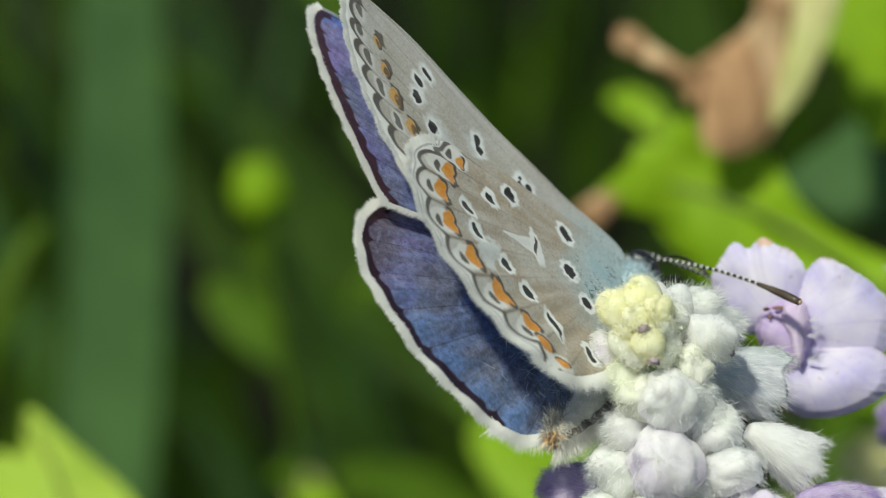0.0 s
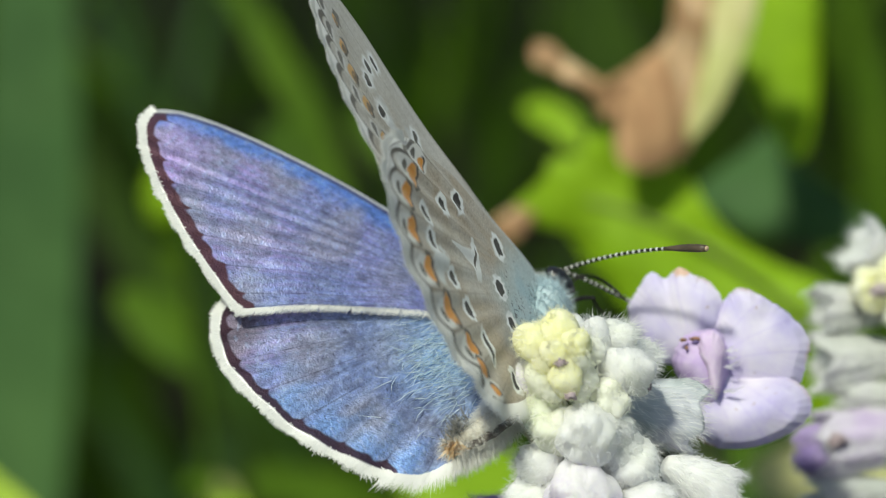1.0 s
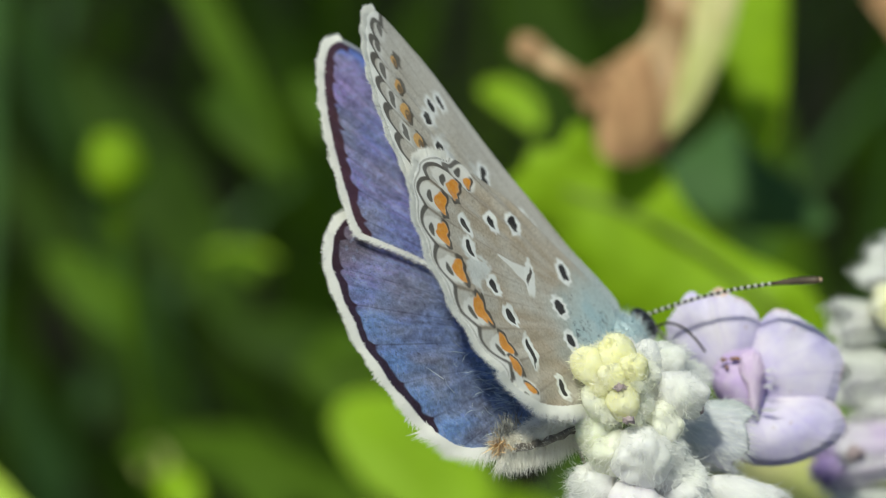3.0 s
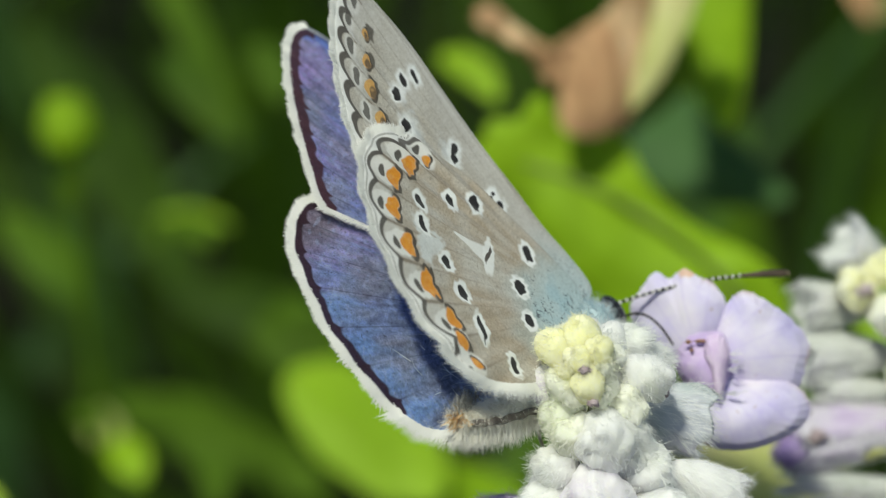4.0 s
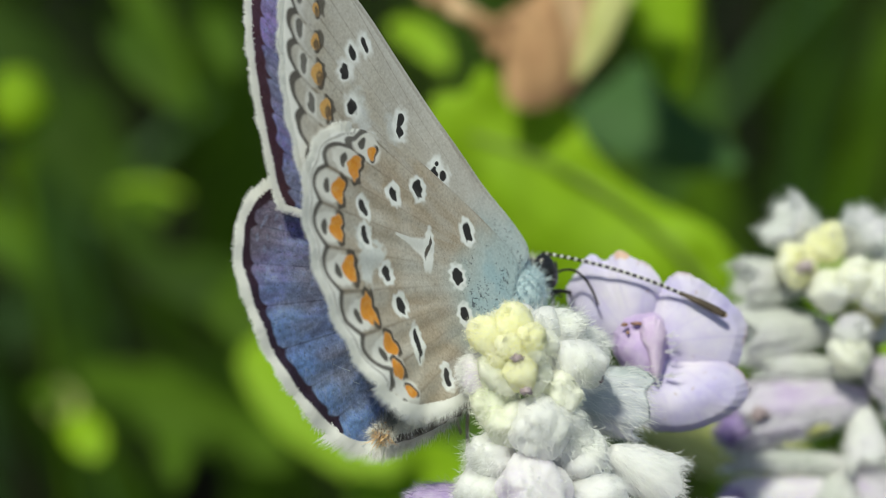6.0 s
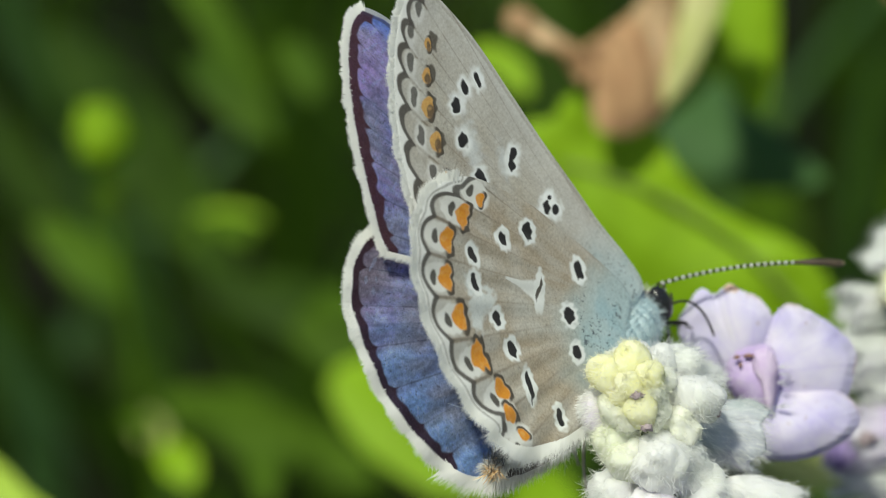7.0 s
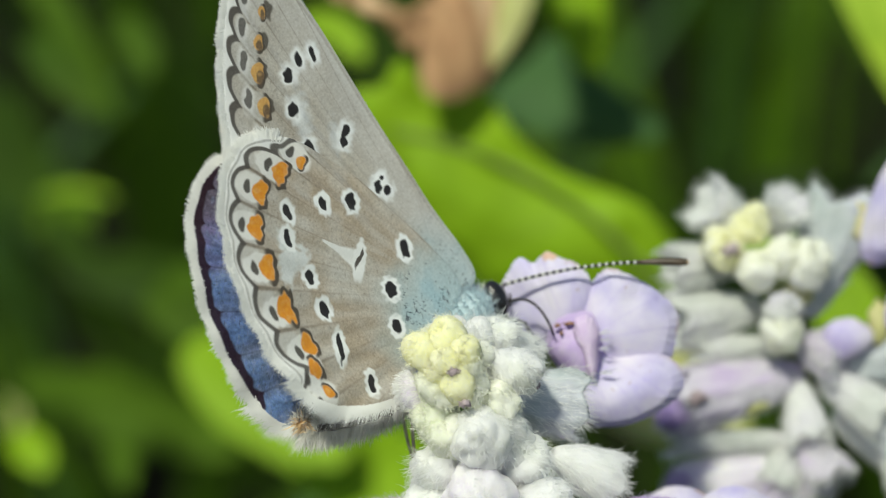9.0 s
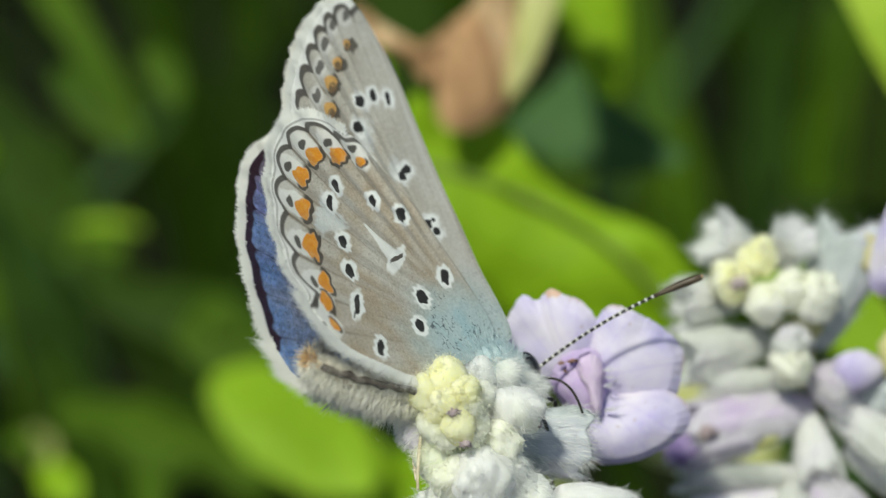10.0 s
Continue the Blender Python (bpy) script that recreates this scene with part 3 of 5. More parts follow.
        col = over(col, (0.66, 0.64, 0.60) if not hind else (0.92, 0.91, 0.88), (0.85 if hind else 0.6) * (1 - smooth_step(ring, 0.80, 0.98)))
        if amount > 0:
            m = amount
            m = m if hind else 0.86 * m
            lun = np.sqrt(((a + 0.10 + 0.22 * np.abs(b)) / (0.36 * m)) ** 2 + (b / (0.52 * m)) ** 2) + rough
            dark = (1 - smooth_step(np.abs(lun - 1.16), 0.12, 0.26)) * (1 - smooth_step(a, -0.22, 0.02))
            if not hind:
                dark = np.maximum(dark, 0.9 * (1 - smooth_step(np.sqrt(((a + 0.42) / 0.24) ** 2 + ((b + 0.12) / 0.42) ** 2) + 2 * rough, 0.7, 1.1)))
            col = over(col, (0.085, 0.07, 0.055), dark)
            orange = (1 - smooth_step(lun, 0.86, 1.06)) * (1 - smooth_step(a, 0.22 * m, 0.34 * m))
            col = over(col, (0.84, 0.33, 0.03) if hind else (0.72, 0.40, 0.11), orange * (1.0 if hind else 0.95))
            if not hind:
                side = np.sqrt(((a + 0.30 * m) / (0.22 * m)) ** 2 + ((b - 0.20 * m) / (0.42 * m)) ** 2) + 2 * rough
                col = over(col, (0.13, 0.09, 0.06), 0.9 * (1 - smooth_step(side, 0.75, 1.1)))
            pale = wobble(x * 3, y * 3, 4, int(abs(cy * 40)))
            col = over(col, (0.86, 0.52, 0.20), 0.35 * orange * np.clip(pale, 0, 1))
        da, db = (0.50, 0.0) if hind else ((cell[2] - cx) * out[0] + (cell[3] - cy) * out[1], -(cell[2] - cx) * out[1] + (cell[3] - cy) * out[0])
        dot = np.sqrt(((a - da) / 0.19) ** 2 + ((b - db) / (0.33 if hind else 0.42)) ** 2)
        if not hind:
            col = over(col, (0.80, 0.79, 0.77), 0.75 * (1 - smooth_step(dot, 1.2, 2.1)) * smooth_step(vein, 0.15, 0.4))
        col = over(col, (0.07, 0.062, 0.055), (0.95 if hind else 0.85) * (1 - smooth_step(dot + 0.18 * wobble(x * 4, y * 4, 3, 9), 0.75, 1.05)))
    for s in spots:
        col = over(col, (0.018, 0.017, 0.02), 1 - smooth_step(ellipse(x, y, s, 0, 0.16), 0.85, 1.08))
    # The margin: a dark line that swings in at each vein, a fine second line, then the white edge.
    line = edge - 0.40 - 0.34 * (1 - vein) ** 1.4 - 0.03 * wobble(x, y, 8, 19)
    wide = 0.05 + 0.05 * (1 - vein) + (0.02 if hind else 0.045)
    col = over(col, (0.085, 0.075, 0.07), 0.92 * (1 - smooth_step(np.abs(line), wide, wide + 0.08)))
    col = over(col, (0.96, 0.96, 0.95), 1 - smooth_step(line + wide, -0.06, 0.02))
    if hind:
        col = over(col, (0.22, 0.20, 0.19), 0.55 * (1 - smooth_step(np.abs(edge - 0.20 - 0.06 * (1 - vein)), 0.02, 0.07)))
    return col


def upper_colors(x, y, edge, scallop, hind):
    """The upperside: blue scales, violet to the front edge, a dark line inside the white margin."""
    n = len(x)
    phase, ang = vein_phase(x, y, hind)
    vein = np.abs(np.cos(phase * math.pi))
    if hind:
        violet = smooth_step(y, 5.0, 10.0)
    else:
        violet = np.clip(0.35 + 0.4 * smooth_step(y, 6, 15) + 0.2 * wobble(x, y, 1.2, 21), 0, 1)
    col = np.tile(np.array((0.19, 0.27, 0.55)), (n, 1))
    col = over(col, (0.40, 0.29, 0.66), violet)
    rays = 0.5 + 0.5 * np.sin(ang * (150 if hind else 190) + 1.6 * wobble(x, y, 1.5, 31))
    col = over(col, (0.24, 0.39, 0.78), 0.30 * rays)
    col = over(col, (0.36, 0.36, 0.44), 0.6 * np.clip(0.30 + wobble(x, y, 1.6, 41), 0, 1))
    col = over(col, (0.16, 0.18, 0.30), 0.55 * np.clip(wobble(x, y, 9, 43), 0, 1))
    col = over(col, (0.40, 0.50, 0.72), 0.30 * np.clip(wobble(ang * 24, np.hypot(x, y), 7, 44), 0, 1))
    costa = np.interp(y, COSTA_Y, COSTA_X) - x
    if not hind:
        col = over(col, (0.10, 0.28, 0.86), 0.85 * (1 - smooth_step(costa + 0.2 * wobble(x, y, 6, 45), 0.5, 1.4)))
        col = over(col, (0.46, 0.32, 0.66), 0.5 * (1 - smooth_step(np.hypot(x + 0.2, y - 14.6), 0.6, 2.2)))
    else:
        col = over(col, (0.27, 0.52, 0.78), 0.6 * (1 - smooth_step(np.hypot(x + 3, y - 1.0), 0.5, 4.5)))
        flame = (1 - smooth_step(edge + 0.5 * wobble(ang * 30, edge, 2.0, 47), 0.9, 2.6)) * (1 - smooth_step(y, 7, 9.5))
        col = over(col, (0.15, 0.38, 0.86), 0.75 * flame * (0.35 + 0.65 * vein))
        col = over(col, (0.17, 0.12, 0.16), 0.7 * smooth_step(y, 8.4, 9.8))
    out = smooth_step(np.hypot(x, y), 4, 9)
    if hind:
        # Patchy dark grey on the inner part paints in the near wing's shadow.
        inner = (1 - smooth_step(x + 0.8 * y, -5.5, -2.5)) * smooth_step(edge, 1.2, 2.6)
        col = over(col, (0.16, 0.16, 0.22), inner * np.clip(0.2 + 0.5 * wobble(x, y, 4, 91), 0, 0.6))
    col = over(col, (0.05, 0.055, 0.13), 0.5 * (1 - smooth_step(vein, 0.02, 0.10)) * out * np.clip(0.7 + 0.5 * wobble(x, y, 6, 97), 0, 1))
    col = over(col, (0.05, 0.06, 0.16), 0.15 * (1 - smooth_step(np.abs(np.sin(phase * math.pi)), 0.04, 0.15)) * smooth_step(edge, 0.4, 0.6) * (1 - smooth_step(edge, 2.0, 3.0)))
    fleck = (wobble(x, y, 34, 51) > 1.15) | (wobble(x, y, 48, 57) > 1.2)
    col = over(col, (0.05, 0.05, 0.10), 0.5 * fleck)
    pale = wobble(ang * 30, np.hypot(x, y) * 6, 3.0, 59) > 0.8
    col = over(col, (0.36, 0.46, 0.74), 0.35 * pale)
    grey = col.mean(axis=1, keepdims=True)
    keep = 0.74 if hind else 0.84
    col = (col * keep + grey * np.array((0.98, 1.0, 1.06)) * (1 - keep)) * 1.28
    col = col * (1 + 0.16 * wobble(x, y, 30, 95) + 0.14 * wobble(ang * 30, np.hypot(x, y), 9, 96))[:, None]
    col = np.clip(col * (1 + np.random.RandomState(18).normal(0, 0.07, n)[:, None]), 0, 1)
    dark = 1 - smooth_step(edge - (0.40 if hind else 0.52) + 0.10 * wobble(x, y, 9, 61) - 0.25 * (1 - vein) ** 3, 0, 0.12)
    col = over(col, (0.07, 0.035, 0.05) if hind else (0.13, 0.055, 0.065), 0.95 * dark)
    col = over(col, (0.94, 0.93, 0.91), 1 - smooth_step(edge - 0.16, -0.06, 0.04))
    if not hind:
        col = over(col, (0.12, 0.09, 0.14), 0.7 * (1 - smooth_step(np.abs(costa - 0.26), 0.05, 0.12)))
        col = over(col, (0.80, 0.80, 0.79), 1 - smooth_step(costa, 0.14, 0.22))
    return col


def wing_camber(x, y, hind):
    """How far the sheet stands off its plane: a shallow dome, pleated along the veins."""
    phase, _ = vein_phase(x, y, hind)
    pleat = (0.055 if hind else 0.025) * np.cos(phase * 2 * math.pi) * smooth_step(np.hypot(x, y), 3, 8) * (1 - smooth_step(x, -1.0, 0.6))
    return -0.035 * ((x + 3) ** 2) * 0.25 - 0.006 * (y - 7) ** 2 + pleat + 0.04 * wobble(x, y, 1.1, 71)


def wing_mesh(name, margin, rest, hind, flip, spokes=760, rings=150):
    """A wing of two scaled sheets, pleated along its veins. flip: the far wing, whose upperside faces -y."""
    outline = spline(margin + rest, 40, closed=True)
    count = 40 * (len(margin) - 1)
    seg = np.r_[0, np.cumsum(np.linalg.norm(np.diff(np.vstack([outline, outline[:1]]), axis=0), axis=1))]
    at = np.linspace(0, seg[-1], spokes, endpoint=False)
    loop = np.vstack([outline, outline[:1]])
    rim = np.c_[np.interp(at, seg, loop[:, 0]), np.interp(at, seg, loop[:, 1])]
    edge_line = outline[:count + 1]
    center = np.array((-4.0, 4.5)) if hind else np.array((-0.4, 7.5))
    s = np.linspace(0, 1, rings + 1)[1:] ** 0.8
    grid = center + s[:, None, None] * (rim - center)[None]
    xy = np.vstack([center[None], grid.reshape(-1, 2)])
    x, y = xy.T
    edge = np.full(len(x), 9.0)
    for k in range(0, len(edge_line), 4):
        edge = np.minimum(edge, np.hypot(x - edge_line[k, 0], y - edge_line[k, 1]))
    phase, ang = vein_phase(x, y, hind)
    scallop = np.abs(np.cos(phase * math.pi))
    camber = wing_camber(x, y, hind)
    thick = 0.035 * smooth_step(np.r_[1.0, np.repeat(1 - s, spokes)], 0, 0.03)
    sign = -1.0 if flip else 1.0
    lower = np.c_[x, sign * (camber - thick), y]
    upper = np.c_[x, sign * (camber + thick), y]
    n1 = len(x)
    ring = lambda r, k: 1 + r * spokes + (k % spokes)
    k = np.arange(spokes)
    tris = np.c_[np.zeros(spokes, int), ring(0, k), ring(0, k + 1)]
    r = np.arange(rings - 1)[:, None]
    quads = np.stack([ring(r, k), ring(r + 1, k), ring(r + 1, k + 1), ring(r, k + 1)], -1).reshape(-1, 4)
    # the sheet towards -y keeps this winding's outward side
    def pack(q, t, turned):
        return (q[:, ::-1] if turned else q), (t[:, ::-1] if turned else t)
    q1, t1 = pack(quads, tris, flip)
    q2, t2 = pack(quads + n1, tris + n1, not flip)
    faces_q, faces_t = np.vstack([q1, q2]), np.vstack([t1, t2])
    me = bpy.data.meshes.new(name)
    me.vertices.add(2 * n1)
    me.vertices.foreach_set("co", (np.vstack([lower, upper]) * 0.001).ravel())
    loops = np.r_[faces_q.ravel(), faces_t.ravel()]
    me.loops.add(len(loops))
    me.loops.foreach_set("vertex_index", loops)
    npoly = len(faces_q) + len(faces_t)
    me.polygons.add(npoly)
    starts = np.r_[np.arange(len(faces_q)) * 4, len(faces_q) * 4 + np.arange(len(faces_t)) * 3]
    me.polygons.foreach_set("loop_start", starts)
    which = np.r_[np.zeros(len(q1), int), np.ones(len(q2), int), np.zeros(len(t1), int), np.ones(len(t2), int)]
    me.materials.append(WING_UNDER)
    me.materials.append(WING_UPPER)
    me.polygons.foreach_set("material_index", which)
    me.polygons.foreach_set("use_smooth", np.ones(npoly, bool))
    cols = np.vstack([under_colors(x, y, edge, scallop, hind), upper_colors(x, y, edge, scallop, hind)])
    layer = me.color_attributes.new("pattern", "FLOAT_COLOR", "POINT")
    layer.data.foreach_set("color", np.c_[np.clip(cols, 0, 1), np.ones(2 * n1)].ravel())
    me.update()
    me.validate()
    # The hair fringe along the outer margin.
    rng = random.Random(5 + hind)
    verts, faces = [], []
    step = np.gradient(edge_line, axis=0)
    out = np.c_[-step[:, 1], step[:, 0]]
    out /= np.linalg.norm(out, axis=1)[:, None]
    if ((edge_line - center) * out).sum() < 0:
        out = -out
    ph_rim, _ = vein_phase(edge_line[:, 0], edge_line[:, 1], hind)
    fringe_len = (0.34 if hind else 0.28) + 0.10 * np.abs(np.cos(ph_rim * math.pi)) + 0.03 * wobble(edge_line[:, 0], edge_line[:, 1], 12, 81)
    for _ in range(6500):
        i = rng.randrange(len(edge_line))
        p = edge_line[i] + rng.uniform(-0.5, 0.5) * step[i] - out[i] * rng.uniform(0.12, 0.35)
        tail = max(0.0, (i / len(edge_line) - 0.72) / 0.28) if hind else 0.0
        ln = fringe_len[i] * rng.triangular(0.65, 1.3, 1.0) * (1 + 0.9 * tail * rng.random() ** 3)
        d = out[i] + step[i] / np.linalg.norm(step[i]) * rng.gauss(0.06, 0.18 + 0.2 * tail)
        side = np.array((-d[1], d[0])) * rng.uniform(0.016, 0.030)
        lift, up_ = rng.uniform(-0.02, 0.02), rng.gauss(0, 0.03)
        b = len(verts)
        tip = p + d * ln
        verts += [(p[0] - side[0], lift, p[1] - side[1]), (p[0] + side[0], lift, p[1] + side[1]),
                  (tip[0] + side[0] * 0.2, lift + up_, tip[1] + side[1] * 0.2), (tip[0] - side[0] * 0.2, lift + up_, tip[1] - side[1] * 0.2)]
        faces.append((b, b + 1, b + 2, b + 3))
    inner = spline([margin[-1]] + rest[:5 if hind else 4], 40)
    step2 = np.gradient(inner, axis=0)
    for _ in range(2400 if hind else 1500):
        i = rng.randrange(len(inner))
        t2 = step2[i] / np.linalg.norm(step2[i])
        d = np.array((-t2[1], t2[0]))
        if d @ (inner[i] - center) < 0:
            d = -d
        d = d * 0.8 - t2 * rng.gauss(0.55, 0.15)
        p = inner[i] - d * rng.uniform(0.05, 0.2)
        side = np.array((-d[1], d[0])) * rng.uniform(0.012, 0.022)
        tip, b = p + d * rng.uniform(0.35, 0.6) * (rng.uniform(1.0, 2.3) if hind else 1.0), len(verts)
        verts += [(p[0] - side[0], 0.0, p[1] - side[1]), (p[0] + side[0], 0.0, p[1] + side[1]), (tip[0], rng.gauss(0, 0.03), tip[1])]
        faces.append((b, b + 1, b + 2))
    cam_at = lambda px, py: -0.035 * ((px + 3) ** 2) * 0.25 - 0.006 * (py - 7) ** 2
    loose = np.array(verts)
    loose[:, 1] = sign * (loose[:, 1] + wing_camber(loose[:, 0], loose[:, 2], hind))
    verts = (loose * 0.001).tolist()
    hv, hf = [], []
    if hind and flip:
        roots, dirs = [], []
        for _ in range(900):
            px, py = rng.gauss(-3.0, 1.6), rng.gauss(1.2, 1.0)
            roots.append(Vector((px, sign * (cam_at(px, py) + 0.06), py)))
            dirs.append(Vector((-0.75 + rng.gauss(0, 0.1), sign * 0.22, 0.55 + rng.gauss(0, 0.15))))
        hv, hf = hairs_data(roots, dirs, 1.1, 0.03, rng, (0, 0, 0), 0.12)
        hv = [p * 0.001 for p in hv]
    return me, (verts, faces), (hv, hf)


def ball(center, radii, u=24, v=16, bumps=0.0, seed=0, turn=None):
    """A lumpy ellipsoid as verts, faces and outward normals."""
    verts, faces, normals = [], [], []
    for j in range(v + 1):
        th = math.pi * j / v
        for i in range(u):
            ph = 2 * math.pi * i / u
            d = Vector((math.sin(th) * math.cos(ph), math.sin(th) * math.sin(ph), math.cos(th)))
            k = 1 + bumps * noise.noise(d * 2.3 + Vector((seed * 3.1, seed * 1.7, 0)))
            p = Vector((d.x * radii[0], d.y * radii[1], d.z * radii[2])) * k
            nn = Vector((d.x / radii[0], d.y / radii[1], d.z / radii[2])).normalized()
            if turn:
                p, nn = turn @ p, turn @ nn
            verts.append(Vector(center) + p)
            normals.append(nn)
    for j in range(v):
        for i in range(u):
            a, b = j * u + i, j * u + (i + 1) % u
            faces.append((a, a + u, b + u, b))
    return verts, faces, normals


MM = 0.001


def scaled(verts, s=MM):
    return [Vector(p) * s for p in verts]


def make_butterfly():
    root = thing("butterfly", rows_of(BODY_PATH)[0][1], "small blue butterfly with spotted grey-brown undersides on a sage spike", "butterfly")
    rng = random.Random(11)
    # Body: thorax, ringed abdomen, head. Millimetres in the body's space, head towards +x.
    v, f, nr = ball((0.15, 0, 0.0), (2.0, 1.4, 1.3), 28, 20, 0.05, 2)
    mesh_object("thorax", scaled(v), f, THORAX, root, "thorax under pale blue fur")
    roots, norms = [], []
    for _ in range(9000):
        i = rng.randrange(len(v))
        if v[i].x > 1.5:
            continue
        roots.append(v[i]), norms.append(nr[i] * 0.7 + Vector((-0.8, 0, 0.25)))
    hv, hf = hairs_data(roots, norms, 0.7, 0.022, rng, (-0.3, 0, 0), 0.3)
    mesh_object("thorax_fur", scaled(hv), hf, FUR_BLUE, root, "pale blue fur")
    v, f, nr = ball((1.1, 0, 0.0), (0.8, 1.05, 1.05), 20, 14, 0.05, 4)
    roots, norms = [], []
    for _ in range(2600):
        i = rng.randrange(len(v))
        roots.append(v[i]), norms.append(nr[i] + Vector((-0.1, 0, 0.15)))
    hv, hf = hairs_data(roots, norms, 0.42, 0.024, rng, (-0.2, 0, 0), 0.3)
    mesh_object("collar_fur", scaled(hv), hf, FUR_BLUE, root, "pale blue collar fur")
    pts = bend((-1.2, -0.1, -0.5), (-9.1, -0.45, -0.6), (0, -0.1, -0.7), 22)
    radii = [0.66 * (1.0 + 0.20 * math.sin(math.pi * min(1, k / 14)) - 0.55 * (k / 22) ** 3) * (1 + 0.015 * math.cos(k * math.pi)) for k in range(23)]
    v, f = tube_data(pts, radii, 20)
    mesh_object("abdomen", scaled(v), f, ABDOMEN, root, "ringed abdomen with white fur")
    roots, norms = [], []
    for _ in range(12000):
        k = rng.randrange(len(pts) - 1)
        w = rng.uniform(0, 2 * math.pi)
        nn = Vector((0, math.cos(w), math.sin(w)))
        roots.append(pts[k].lerp(pts[k + 1], rng.random()) + nn * radii[k] * 0.97), norms.append(nn * 0.8 + Vector((-0.9, 0, 0)))
    hv, hf = hairs_data(roots, norms, 0.42, 0.022, rng, (-0.3, 0, -0.1), 0.25)
    mesh_object("abdomen_fur", scaled(hv), hf, FUR_WHITE, root, "white fur")
    line = [p + Vector((0, -radii[k] * 0.95, -radii[k] * 0.80)) for k, p in enumerate(pts)][4:-1]
    v, f = tube_data([p + Vector((0, 0.05 * math.sin(k * 2.1), 0.05 * math.cos(k * 2.7))) for k, p in enumerate(line)], [0.15 + 0.02 * math.sin(k * 3.3) for k in range(len(line))], 10)
    mesh_object("belly_line", scaled(v), f, BODY_DARK, root, "dark grey line along the belly")
    roots, norms = [], []
    for _ in range(3200):
        k = rng.randrange(3, len(pts) - 1)
        roots.append(pts[k].lerp(pts[k + 1], rng.random()) + Vector((0, radii[k] * rng.uniform(-0.2, 0.9), -radii[k] * 0.9)))
        norms.append(Vector((-0.75, 0.15, -0.9)))
    hv, hf = hairs_data(roots, norms, 0.85, 0.024, rng, (-0.3, 0, 0.0), 0.22, 3)
    mesh_object("belly_fur", scaled(hv), hf, FUR_WHITE, root, "long white belly fur")
    roots = [pts[-2] + Vector((rng.gauss(0.3, 0.35), rng.gauss(-0.25, 0.15), rng.gauss(0.40, 0.10))) for _ in range(240)]
    hv, hf = hairs_data(roots, [Vector((0.15, -0.35, 0.9))] * 240, 0.6, 0.035, rng, (0.3, 0, 0), 0.35, 3)
    mesh_object("tail_fur", scaled(hv), hf, FUR_DARK, root, "grey and black tail fur")
    roots = [pts[-1] + Vector((rng.gauss(0.1, 0.12), rng.gauss(-0.15, 0.14), rng.gauss(0, 0.14))) for _ in range(160)]
    hv, hf = hairs_data(roots, [Vector((-0.8, -0.25, 0.1))] * 160, 0.5, 0.06, rng, (0, 0, 0.1), 0.3)
    mesh_object("tail_tuft", scaled(hv), hf, AMBER, root, "amber tail tuft")
    v, f, nr = ball((2.0, 0, 0.0), (0.6, 0.65, 0.75), 20, 14, 0.03, 3)
    mesh_object("head", scaled(v), f, BODY_DARK, root, "small dark head")
    roots = [v[rng.randrange(len(v))] for _ in range(500)]
    roots = [p for p in roots if abs(p.y) < 0.35]
    hv, hf = hairs_data(roots, [(p - Vector((2.0, 0, 0.0))).normalized() for p in roots], 0.4, 0.03, rng)
    mesh_object("head_fur", scaled(hv), hf, FUR_WHITE, root, "white fur")
    for side in (-1, 1):
        v, f, nr = ball((2.2, side * 0.62, 0.1), (0.48, 0.40, 0.78), 24, 18)
        mesh_object("eye", scaled(v), f, EYE, root, "glossy black compound eye")
        v, f = tube_data(bend((2.5, side * 0.25, -0.4), (3.2, side * 0.3, 0.0), (0.1, 0, -0.2), 6), [0.10, .12, .12, .10, .09, .06, .03], 8)
        mesh_object("palp", scaled(v), f, ANT_DARK, root)
    v, f = tube_data(bend((2.45, -0.45, -0.3), (3.5, -1.35, -2.35), (0.5, -0.1, 0.6), 16), [0.055] * 16 + [0.045], 8)
    mesh_object("proboscis", scaled(v), f, ANT_DARK, root, "thin dark curved feeding tube")
    for hip, knee, foot in (((-1.0, -0.5, -0.9), (-3.75, 0.3, -2.75), (-4.25, 1.0, -5.0)), ((0.6, -0.5, -0.9), (1.6, -1.0, -2.4), (3.2, 0.2, -3.6)), ((1.5, -0.4, -0.8), (3.0, -0.6, -1.4), (4.2, 0.6, -2.4)),
                            ((-1.0, 0.5, -0.9), (-3.0, 1.6, -2.2), (-3.6, 1.6, -4.2)), ((0.6, 0.5, -0.9), (1.4, 1.6, -2.2), (2.6, 1.6, -3.8)), ((1.5, 0.4, -0.8), (3.0, 1.0, -1.2), (4.4, 1.4, -2.4))):
        p = bend(hip, knee, (0, 0, 0.2), 5)[:-1] + bend(knee, foot, (0, 0.1, 0), 6)
        v, f = tube_data(p, [0.10 - 0.004 * i for i in range(len(p))], 8)
        mesh_object("leg", scaled(v), f, LEG if hip[0] < 0 else ANT_DARK, root, "thin banded leg")
    # Wings.
    for name, margin, rest, hind in (("forewing", FORE_MARGIN, FORE_REST, False), ("hindwing", HIND_MARGIN, HIND_REST, True)):
        for far in (False, True):
            me, fringe, tuft = wing_mesh(name, margin, rest, hind, far)
            ob = new(name, me)
            ob.parent = root
            tagged(ob, "blue upperside, grey-brown underside with black white-ringed spots")
            fr = mesh_object("fringe", *fringe, FRINGE, ob, "white hair fringe")
            if tuft[0]:
                mesh_object("hair_tuft", *tuft, FUR_BLUE, ob, "pale blue hair streaks")
            WINGS[(name, far)] = ob
    return root


WINGS = {}


